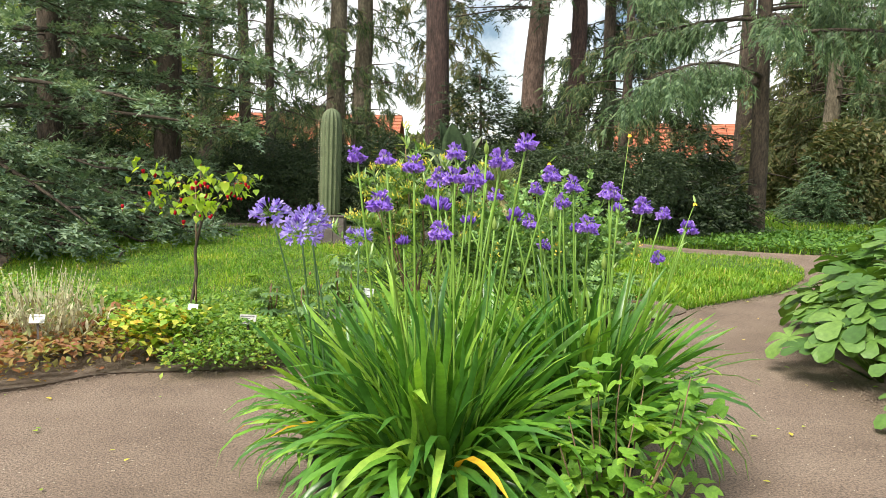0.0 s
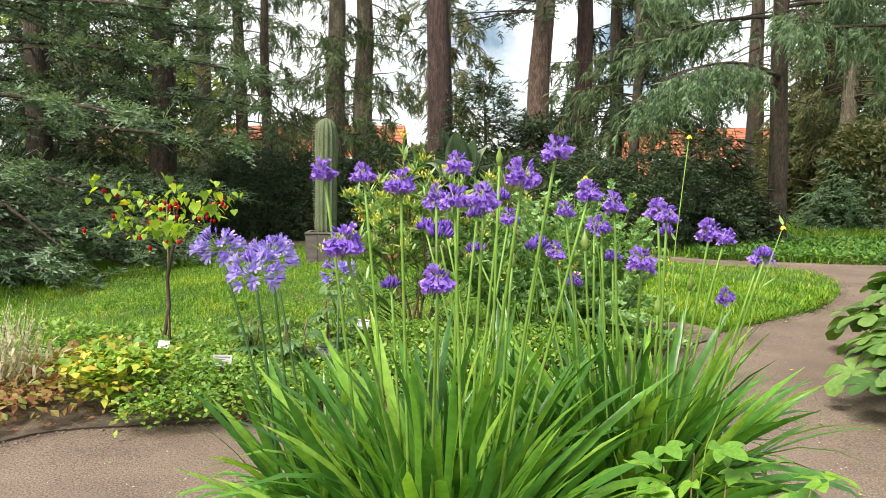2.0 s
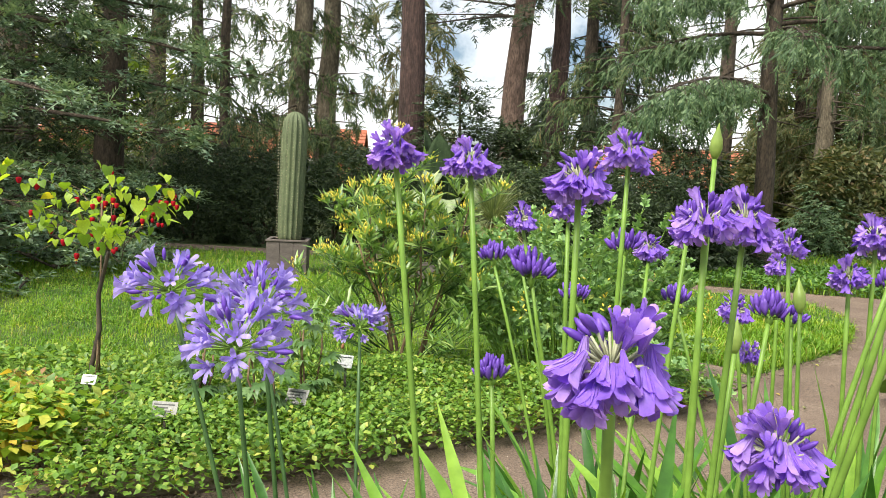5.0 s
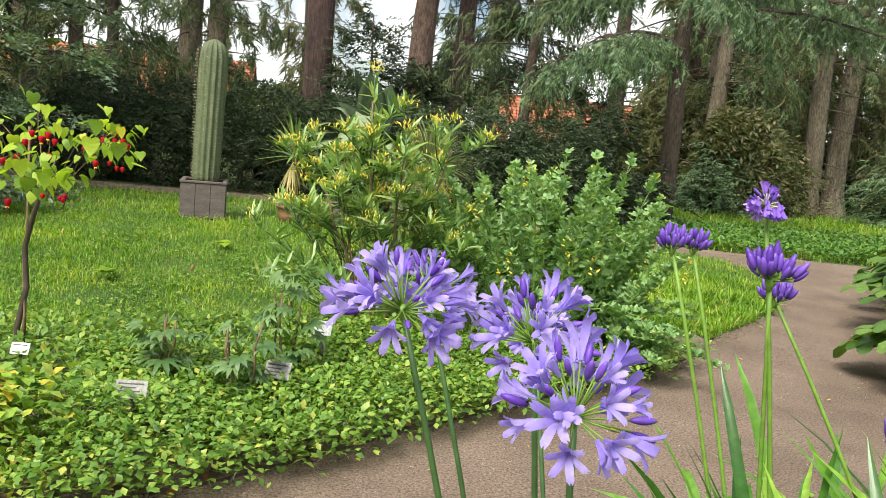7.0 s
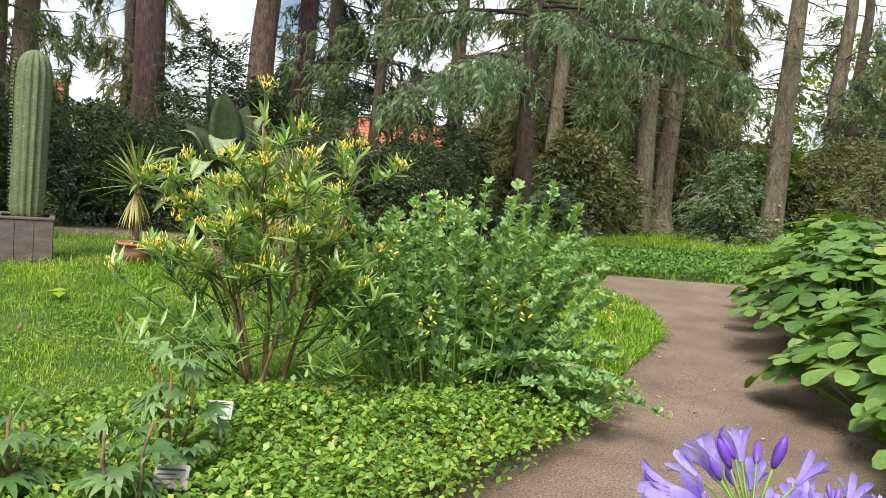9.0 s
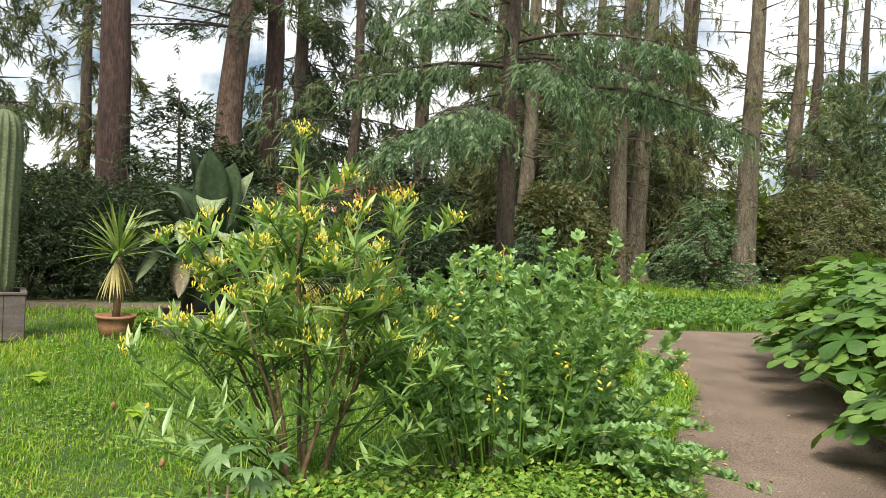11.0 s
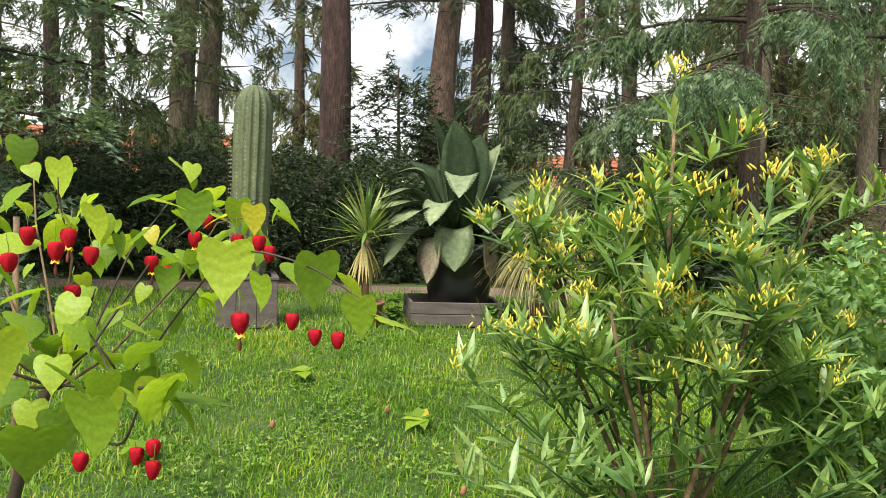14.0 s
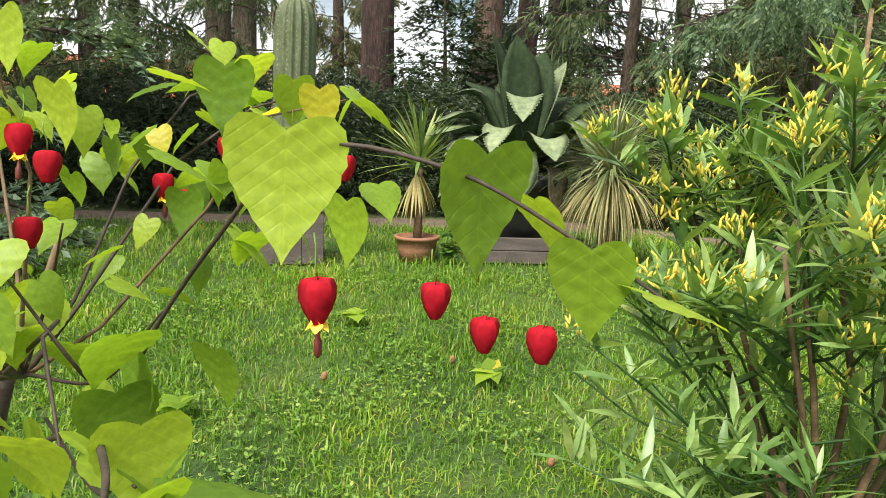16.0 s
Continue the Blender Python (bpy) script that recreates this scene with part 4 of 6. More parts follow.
def house(name, x, y, w, d, wall_h, ridge, rz, label):
    t = thing(name, (x, y, 0), label, "house", rz=rz)
    part("wall", mesh_of("wall", *box(-w / 2, -d / 2, -0.2, w / 2, d / 2, wall_h, 0.02), M_RENDER, False), t)
    ov = 0.5
    for s in (-1, 1):
        vs, fs, n = [], [], 0
        rows, cols = 16, max(8, int(w / 0.9))
        for r in range(rows):
            u0, u1 = r / rows, (r + 1.12) / rows
            y0, y1 = s * (d / 2 + ov) * (1 - u0), s * (d / 2 + ov) * (1 - u1)
            z0, z1 = wall_h - 0.25 + (ridge - wall_h + 0.25) * u0 + 0.05, wall_h - 0.25 + (ridge - wall_h + 0.25) * u1
            for cc in range(cols):
                xa, xb = -w / 2 - ov + (w + 2 * ov) * cc / cols, -w / 2 - ov + (w + 2 * ov) * (cc + 0.97) / cols
                vs += [(xa, y0, z0), (xb, y0, z0), (xb, y1, z1), (xa, y1, z1), (xa, y0, z0 - 0.06), (xb, y0, z0 - 0.06)]
                fs += [(n, n + 1, n + 2, n + 3), (n + 4, n + 5, n + 1, n)]
                n += 6
        part("roof", mesh_of("roof", vs, fs, M_ROOF, False), t, "red clay tiled roof slope")
    for wx in np.linspace(-w / 2 + 1.5, w / 2 - 1.5, 4):
        wd = part("window", mesh_of("window", *box(wx - 0.55, -d / 2 - 0.05, 1.0, wx + 0.55, -d / 2 + 0.05, 2.2, 0.01), M_LABEL, False), t)
        part("pane", mesh_of("pane", *box(wx - 0.45, -d / 2 - 0.06, 1.1, wx + 0.45, -d / 2 - 0.02, 2.1, 0), M_GLASS, False), wd)
    return t


house("house", -13.0, 40, 15, 9, 1.2, 3.9, 4, "low house with a red tiled roof behind the trees")
house("house", 12.5, 44, 11, 9, 1.2, 3.9, -6, "low house with a red tiled roof behind the trees")


# ---- agapanthus in pots on the path ----
def floret(l=0.05, spread=0.5, wide=0.1):
    """One flower: six petals that join in a tube and flare out, along +y."""
    out = []
    for i in range(6):
        a = i * np.pi / 3
        s = np.array([0, 0.35, 0.65, 0.88, 1.0])
        rad = l * np.array([0.05, 0.11, 0.12 + 0.26 * spread, 0.15 + 0.58 * spread, 0.16 + 0.8 * spread])
        yy = l * s * np.array([1, 1, 1.0, 1.0, 0.97 - 0.12 * spread])
        w = l * np.array([0.04, wide * 0.7, wide, wide * 0.95, wide * 0.3])
        rx, rz, tx, tz = np.cos(a), np.sin(a), -np.sin(a), np.cos(a)
        v = np.empty((5, 3, 3))
        for j, k in enumerate((-1, 0, 1)):
            dip = 1.0 if k else 0.86
            v[:, j] = np.stack([rx * rad * dip + tx * w * k, yy, rz * rad * dip + tz * w * k], 1)
        f = [q for r in range(4) for q in ((r * 3, r * 3 + 1, r * 3 + 4, r * 3 + 3), (r * 3 + 1, r * 3 + 2, r * 3 + 5, r * 3 + 4))]
        out.append((v.reshape(-1, 3), f))
    return join(out)


def bud(l=0.035, r=0.16):
    s = np.linspace(0, 1, 6)
    return tube(np.column_stack([0 * s, s * l, 0 * s]), l * r * np.sin(np.pi * np.clip(s, 0.04, 0.97)) ** 0.6 + 0.0004, 6)


OPEN, HALF, CLOSED = floret(0.05, 0.62, 0.125), floret(0.047, 0.34, 0.11), bud()
FLARED, SLIM = floret(0.052, 0.42, 0.155), floret(0.048, 0.24, 0.125)


def head_meshes(kind, seed):
    """(petals, buds, stalklets) of a flower head centred on the stalk's top. kind: drooping, round or budded."""
    g = np.random.default_rng(seed)
    n = {"drooping": 58, "round": 38, "budded": 40}[kind]
    pet, buds, ped = [], [], []
    for i in range(n):
        az = i * 2.39996 + g.normal(0, 0.2)
        if kind == "drooping":
            up = i % 4 == 0
            base_el = g.uniform(0.3, 1.4) if up else g.uniform(-0.3, 0.9)
            el = g.uniform(0.4, 1.4) if up else g.uniform(-1.5, -0.55)
            stalk, t, size = g.uniform(0.022, 0.042), (CLOSED if i % 8 else SLIM) if up or i % 7 == 1 else (FLARED if i % 2 else SLIM), g.uniform(0.55, 0.85)
        elif kind == "round":
            base_el = np.arcsin(g.uniform(-0.25, 0.98))
            el = base_el + g.normal(-0.1, 0.2)
            stalk, t, size = g.uniform(0.046, 0.062), CLOSED if (i % 3 == 0 or base_el > 1.15) else (OPEN if i % 2 else HALF), g.uniform(0.62, 0.86)
        else:
            base_el = np.arcsin(g.uniform(0.1, 1.0))
            el = np.clip(base_el + 0.7 + g.normal(0, 0.15), 0.8, 1.55)
            stalk, t, size = g.uniform(0.012, 0.024), CLOSED, g.uniform(0.45, 0.75)
        d0 = np.array([-np.sin(az) * np.cos(base_el), np.cos(az) * np.cos(base_el), np.sin(base_el)])
        tip = d0 * stalk
        roll = g.uniform(0, 1)
        if t is CLOSED:
            buds.append(scatter(t, [tip], [az], [el], [size], [roll]))
        else:
            pet.append((t, mat_dir(tip, az, el, roll, size)))
        ped.append(tube(np.linspace((0, 0, 0), tip, 3), 0.0015 if kind == "drooping" else 0.0011, 4))
    ped.append(lathe([(0.002, -0.012), (0.006, -0.004), (0.007, 0.003), (0.002, 0.008)], 8))
    return pet, *[merge([(v, [list(q) for q in f]) for v, f in k]) for k in (buds, ped)]


HEADS = {}
for kind, mt in (("drooping", M_PURPLE), ("round", M_LILAC), ("budded", M_PURPLE)):
    HEADS[kind] = []
    FORMS = [id(t_) for t_ in (OPEN, HALF, FLARED, SLIM)]
    blooms = [mesh_of("floret", *t_, mt) for t_ in (OPEN, HALF, FLARED, SLIM)]
    for s in range(5):
        pe, bu, pd = head_meshes(kind, 11 + s)
        HEADS[kind].append(([(blooms[FORMS.index(id(t_))], m_) for t_, m_ in pe], mesh_of("bud_tuft", *bu, M_BUDVIOLET), mesh_of("pedicel_tuft", *pd, M_PEDICEL if kind == "drooping" else M_SCAPE)))

STRAP_SHAPE = lambda q: np.minimum(1, 0.55 + 1.2 * q) * np.clip((1 - q ** 5), 0, 1) ** 0.5
STRAP_FORMS = [blade(l, w, 7, r0, r1, 0.28, STRAP_SHAPE) for l, w, r0, r1 in ((0.68, 0.026, 81, 25), (0.64, 0.027, 76, -35), (0.58, 0.024, 70, -80), (0.54, 0.024, 54, -98), (0.68, 0.025, 85, 44), (0.60, 0.026, 70, -65), (0.46, 0.023, 34, -98), (0.70, 0.026, 88, 58))]
STRAPS = [mesh_of("leaf", *q, M_AGAPLEAF) for q in STRAP_FORMS]
SPATHE = mesh_of("spathe", *lathe([(0.004, -0.004), (0.009, 0.006), (0.0125, 0.018), (0.011, 0.034), (0.006, 0.048), (0.002, 0.06), (0.0005, 0.066)], 9), M_SPATHE)
STRAP_YELLOW = mesh_of("leaf", *blade(0.55, 0.028, 7, 62, -50, 0.3), M_YELLOWLEAF)


def pot(parent, r, h, mat, at=(0, 0, 0), name="pot", label="", soil=True):
    prof = [(r * 0.78, 0), (r * 0.9, h * 0.5), (r * 0.98, h * 0.86), (r * 1.06, h * 0.87), (r * 1.07, h), (r * 0.98, h), (r * 0.95, h * 0.9)]
    p = part(name, mesh_of(name, *lathe(prof, 28), mat), parent, label, Matrix.Translation(at))
    if soil:
        part("soil", mesh_of("soil", *lathe([(r * 0.94, h * 0.88), (r * 0.5, h * 0.9), (0.01, h * 0.91)], 20), M_SOIL), p)
    return p


def agapanthus(x, y, n_leaf, heads, label, r=0.2, h=0.27, tall=1.0, yellow=2, dark=False, seed=1, extra=0):
    g = np.random.default_rng(seed)
    t = thing("agapanthus", (x, y, 0), label, "flower", "potted agapanthus on the path")
    pot(t, r, h, M_BLACKPOT, label="black plastic pot")
    for i in range(n_leaf):
        a, rr = i * 2.39996 + g.normal(0, 0.2), r * 0.75 * math.sqrt((i + 0.5) / n_leaf)
        inner = i / n_leaf
        pool = (4, 7, 0, 1) if inner < 0.3 else (0, 1, 4, 5, 7, 2) if inner < 0.6 else (1, 2, 3, 5, 6, 0)
        me = STRAPS[pool[g.integers(len(pool))]]
        if i >= n_leaf - yellow:
            me = STRAP_YELLOW
        part("leaf", me, t, "", mat_dir((rr * np.cos(a), rr * np.sin(a), h * 0.9), a - np.pi / 2 + g.normal(0, 0.25), g.normal(0, 0.17), g.normal(0, 0.35), tall * g.uniform(0.68, 1.18)))
    mass = []
    for i in range(extra):
        a, rr = g.uniform(0, 6.3), r * 0.95 * math.sqrt(g.random())
        far = rr / (r * 0.95)
        pool = (4, 7, 0, 7) if far < 0.45 else (0, 1, 4, 5, 7) if far < 0.75 else (1, 2, 3, 5, 6)
        mass.append(scatter(STRAP_FORMS[pool[g.integers(len(pool))]], [(rr * np.cos(a), rr * np.sin(a), h * 0.88)], [a - np.pi / 2 + g.normal(0, 0.35)], [g.normal(0, 0.13)], [tall * g.uniform(0.7, 1.12)], [g.normal(0, 0.35)]))
    if mass:
        part("leaf_mass", mesh_of("leaf_mass", *merge([(v, [list(q) for q in f]) for v, f in mass]), M_AGAPLEAF_ST), t)["kind"] = "stuff"
    for hx, hy, hz, kind, sz in heads:
        sz *= 0.64 if kind == "drooping" else 1.0
        tip = np.array([hx - x, hy - y, hz])
        a = np.arctan2(tip[1], tip[0])
        root = np.array([0.6 * r * np.cos(a), 0.6 * r * np.sin(a), h * 0.9]) + np.append(g.normal(0, 0.02, 2), 0)
        s = np.linspace(0, 1, 8)[:, None]
        pth = root + (tip - root) * s
        pth[:, :2] += ((tip - root)[:2]) * (0.22 * (s ** 2 - s))
        sc = part("flower_stalk", mesh_of("flower_stalk", *tube(pth, np.linspace(0.0056, 0.0038, 8), 7), M_SCAPE_DARK if dark else M_SCAPE), t)
        if kind == "closed":
            part("spathe", SPATHE, sc, "closed green flower bud", Matrix.Translation(tip) @ Matrix.Rotation(g.normal(0, 0.2), 4, "X") @ Matrix.Diagonal((sz, sz, sz, 1)))
            continue
        pm, bm_, sm = HEADS[kind][g.integers(5)]
        m = Matrix.Translation(tip) @ Matrix.Rotation(g.uniform(0, 6.3), 4, "Z") @ Matrix.Diagonal((sz, sz, sz, 1))
        for me, fm in pm:
            part("floret", me, sc, "", m @ fm)
        for nm, me in (("bud_tuft", bm_), ("pedicel_tuft", sm)):
            part(nm, me, sc, "", m)["kind"] = "stuff"
    return t


D, R, B, G = "drooping", "round", "budded", "closed"
agapanthus(1.02, 1.58, 300, [(1.18, 1.7, 1.47, G, 0.8), (1.30, 1.75, 1.22, B, 1.1), (1.18, 1.82, 1.36, B, 1.0), (0.98, 1.85, 1.38, D, 0.8), (1.22, 1.66, 1.18, G, 0.8), (0.71, 1.52, 1.45, D, 0.9), (0.81, 1.57, 1.44, D, 0.9), (0.94, 1.40, 1.42, D, 1.0), (1.06, 1.75, 1.47, D, 1.0), (1.08, 1.37, 1.38, D, 1.0), (1.15, 1.45, 1.38, D, 1.05), (1.25, 1.2, 1.44, D, 1.05), (1.33, 1.36, 1.50, D, 1.0), (0.905, 0.92, 1.31, D, 1.0), (1.07, 1.09, 1.21, D, 1.0), (1.43, 1.6, 1.39, D, 1.0), (1.2, 2.2, 1.29, D, 0.9), (1.10, 1.95, 1.30, B, 1.1), (0.86, 1.72, 1.10, B, 1.0)], "potted agapanthus with drooping deep violet flower heads", 0.26, 0.2, 1.16, 4, seed=4, extra=230)
agapanthus(1.62, 2.1, 290, [(1.45, 2.0, 1.20, G, 1.0), (1.76, 2.3, 1.22, B, 1.1), (1.58, 2.36, 1.12, B, 1.1), (1.86, 2.36, 1.02, G, 1.0), (1.66, 1.84, 1.02, G, 0.9), (2.0, 1.95, 1.18, B, 1.0), (1.38, 1.9, 1.33, D, 0.8), (1.50, 2.25, 1.26, D, 0.8), (1.96, 2.28, 1.22, D, 0.85), (1.53, 1.9, 1.35, D, 1.0), (1.70, 2.13, 1.32, D, 1.1), (1.80, 1.81, 1.27, D, 1.1), (1.57, 1.56, 1.21, D, 1.0), (2.06, 2.20, 1.16, D, 1.0), (1.69, 1.9, 1.32, D, 1.0), (1.49, 1.9, 1.28, D, 0.9), (1.36, 2.1, 1.18, D, 0.9), (1.29, 2.3, 1.16, B, 1.2), (1.07, 2.4, 1.14, B, 1.2), (1.43, 2.2, 1.07, D, 0.8), (1.9, 2.0, 1.05, D, 0.8)], "potted agapanthus with drooping violet flower heads and buds", 0.26, 0.2, 1.12, 2, seed=5, extra=230)
agapanthus(0.64, 1.86, 130, [(0.281, 1.851, 1.195, R, 1.0), (0.455, 1.68, 1.135, R, 1.0), (0.447, 1.853, 1.165, R, 0.95), (0.56, 2.3, 1.06, R, 0.8), (0.345, 2.18, 1.145, R, 0.95)], "potted agapanthus with round pale violet flower heads", 0.2, 0.2, 0.92, 4, True, seed=6, extra=60)

agapanthus(1.22, 2.34, 150, [(0.869, 2.469, 1.22, B, 1.25), (0.941, 2.53, 1.215, B, 1.25), (0.92, 2.22, 1.34, D, 0.9), (0.95, 2.22, 1.21, B, 1.6)], "potted agapanthus with closed violet buds on thin stalks", 0.18, 0.2, 1.08, 1, seed=8, extra=60)


# ---- leaf shapes ----
def heart_leaf(l, w, n=21, droop=0.35):
    """A toothed, quilted heart-shaped leaf on the +y axis, its stalk end at the origin and two round lobes behind it."""
    u = np.linspace(0, 1, n)
    ox = np.interp(u, (0, 0.07, 0.16, 0.28, 0.42, 0.58, 0.74, 0.88, 1), (0.02, 0.2, 0.39, 0.5, 0.51, 0.43, 0.26, 0.09, 0.0)) * w
    oy = np.interp(u, (0, 0.07, 0.16, 0.28, 0.42, 0.58, 0.74, 0.88, 1), (-0.02, -0.13, -0.13, 0.0, 0.2, 0.44, 0.68, 0.87, 1.0)) * l
    tooth = 1 + 0.045 * (np.arange(n) % 2)
    my = u ** 1.15 * 1.05 * l
    rows = []
    for k in (-1.0, -0.68, -0.34, 0.0, 0.34, 0.68, 1.0):
        a = abs(k)
        x = np.sign(k) * ox * a * (tooth if a == 1 else 1)
        y = my * (1 - a) + oy * a
        yy = np.clip(y / l, 0, 1.05)
        z = -droop * l * yy ** 1.8 + 0.10 * np.abs(x) - 1.1 / w * x * x * 0.35 + 0.030 * w * np.cos(u * 2 * np.pi * 5.5) * (a * (1.25 - a)) + (0.012 * w if a == 0 else 0) * -1
        rows.append(np.stack([x, y, z], 1))
    v = np.stack(rows, 1)
    f = [(r * 7 + c_, r * 7 + c_ + 1, r * 7 + c_ + 8, r * 7 + c_ + 7) for r in range(n - 1) for c_ in range(6)]
    return v.reshape(-1, 3), f


def palmate(n, l, w, spread, droop, notch=0.0, shape=None, seg=4):
    """Leaflets spread like fingers from the leaf stalk's end."""
    out = []
    for i, a in enumerate(np.linspace(-spread, spread, n)):
        k = 1 - 0.25 * abs(i - (n - 1) / 2) / ((n - 1) / 2)
        out.append(scatter(blade(l * k, w * k, seg, 12, -droop, 0.12, shape or LANCE), [(0, 0, 0)], [radians(a)], [0.0], [1.0]))
    return merge(out)


def stalk_to(parent, pts, r0, r1, mat, name="stem", seg=6):
    return part(name, mesh_of(name, *tube(pts, np.linspace(r0, r1, len(pts)), seg), mat), parent)


def wiggle(a, b, n=6, amp=0.02, g=rng):
    p = np.linspace(a, b, n)
    p[1:-1] += g.normal(0, amp, (n - 2, 3))
    return p


# ---- abutilon standard with red lanterns ----
AX, AY = -1.42, 5.0
abu = thing("abutilon", (AX, AY, 0.03), "small abutilon standard with lime leaves and red lantern flowers", "shrub")
A0 = np.array([AX, AY, 0.03])
stalk_to(abu, np.array([(0, 0, 0), (-0.01, -0.01, 0.2), (0.03, 0.0, 0.42), (0.01, 0.02, 0.62), (0.06, 0.0, 0.8), (0.10, -0.05, 0.885)]), 0.016, 0.011, M_TWIG_DARK, "trunk", 9)
stalk_to(abu, np.array([(0.015, -0.02, 0.02), (0.03, -0.02, 0.3), (0.0, 0.03, 0.55), (0.05, 0.03, 0.8), (0.16, 0.0, 1.08)]), 0.007, 0.005, M_TWIG, "trunk", 8)
stalk_to(abu, np.array([(0.0, 0.06, 0.0), (0.01, 0.05, 1.22)]), 0.006, 0.006, M_TWIG, "cane", 6)
HEARTS = [mesh_of("leaf", *heart_leaf(l, w, 21, dr), M_ABULEAF) for l, w, dr in ((0.09, 0.080, 0.25), (0.082, 0.070, 0.45), (0.07, 0.058, 0.15), (0.095, 0.090, 0.35), (0.055, 0.044, 0.3))]
calyx = lathe([(0.001, -0.003), (0.006, 0.0015), (0.0105, 0.0), (0.0128, -0.006), (0.0124, -0.015), (0.0095, -0.024), (0.006, -0.031), (0.005, -0.033)], 10)
cv = calyx[0].copy()
ang5 = np.arctan2(cv[:, 1], cv[:, 0])
cv[:, :2] *= (1 + 0.2 * np.cos(5 * ang5))[:, None]
CALYX = mesh_of("calyx", cv, calyx[1], M_RED)
COROLLA = mesh_of("corolla", *merge([scatter(blade(0.015, 0.011, 3, 5, 40, 0.2), [(0, 0, 0)], [i * 1.2566], [-1.15], [1.0]) for i in range(5)]), M_YELLOW)
STAMEN = mesh_of("stamen", *lathe([(0.0018, 0.0), (0.002, -0.014), (0.0032, -0.017), (0.0030, -0.027), (0.001, -0.030)], 7), M_STAMEN)
ga = np.random.default_rng(21)


def lantern(p, size=1.0, open_=False, tilt=0.1):
    t0 = Vector(np.array(p) - A0 + (0, 0, 0.016 * size))
    m = Matrix.Translation(t0) @ Matrix.Rotation(ga.normal(0, tilt), 4, "X") @ Matrix.Rotation(ga.uniform(0, 6.3), 4, "Z") @ Matrix.Diagonal((size, size, size, 1))
    fl = part("flower", CALYX, abu, "red lantern flower", m)
    part("flower_stalk", mesh_of("flower_stalk", *tube(wiggle((0, 0, 0), (0.004, 0.003, 0.035), 4, 0.001, ga), 0.0007, 4), M_SCAPE), fl)
    if open_:
        part("corolla", COROLLA, fl, "yellow petals", Matrix.Translation((0, 0, -0.027)))
        part("stamen", STAMEN, fl, "", Matrix.Translation((0, 0, -0.03)))


def hang_leaf(p, k, yaw=None, pitch=-1.15, size=1.0, roll=0.0):
    yaw = ga.uniform(0, 6.3) if yaw is None else yaw
    part("leaf", HEARTS[k], abu, "", mat_dir(np.array(p) - A0, yaw, pitch, roll, size))


def rounded_path(pts):
    """A smooth line through points in space."""
    p_ = np.array(pts, float)
    t_ = np.linspace(0, len(p_) - 1, 5 * len(p_))
    i_ = np.clip(t_.astype(int), 0, len(p_) - 2)
    f_ = (t_ - i_)[:, None]
    m_ = np.gradient(p_, axis=0)
    return (2 * f_ ** 3 - 3 * f_ ** 2 + 1) * p_[i_] + (f_ ** 3 - 2 * f_ ** 2 + f_) * m_[i_] + (-2 * f_ ** 3 + 3 * f_ ** 2) * p_[i_ + 1] + (f_ ** 3 - f_ ** 2) * m_[i_ + 1]


# boughs
crown = np.array([AX + 0.125, AY - 0.05, 0.925])
tips = [(-0.90, 4.90, 1.28), (-1.05, 4.42, 1.05), (-1.62, 4.5, 1.40), (-1.82, 4.75, 1.2), (-1.95, 4.9, 1.02), (-1.25, 4.8, 1.33), (-1.5, 5.35, 1.38), (-1.1, 5.3, 1.32), (-1.7, 5.2, 1.3), (-1.3, 4.45, 1.12), (-0.95, 5.15, 1.3), (-1.35, 4.3, 0.98)]
bough = []
for i, tp in enumerate(tips):
    mid = (crown + np.array(tp)) / 2 + (0, 0, 0.06)
    pts = np.array([crown - A0, (crown * 0.6 + mid * 0.4) - A0 + ga.normal(0, 0.02, 3), mid - A0 + ga.normal(0, 0.02, 3), (mid + np.array(tp)) / 2 - A0 + (0, 0, 0.035), np.array(tp) - A0])
    stalk_to(abu, pts, 0.0034, 0.0010, M_TWIG_DARK if i % 3 == 1 else M_TWIG, "branch", 6)
    bough.append(pts + A0)
stalk_to(abu, rounded_path([(-1.26, 4.92, 0.88), (-1.12, 4.68, 0.90), (-1.07, 4.6, 0.97), (-1.05, 4.59, 1.06), (-0.97, 4.51, 1.175), (-0.91, 4.45, 1.235), (-0.82, 4.42, 1.225), (-0.745, 4.39, 1.185), (-0.69, 4.36, 1.15)]) - A0, 0.0027, 0.001, M_TWIG_DARK, "branch", 6)
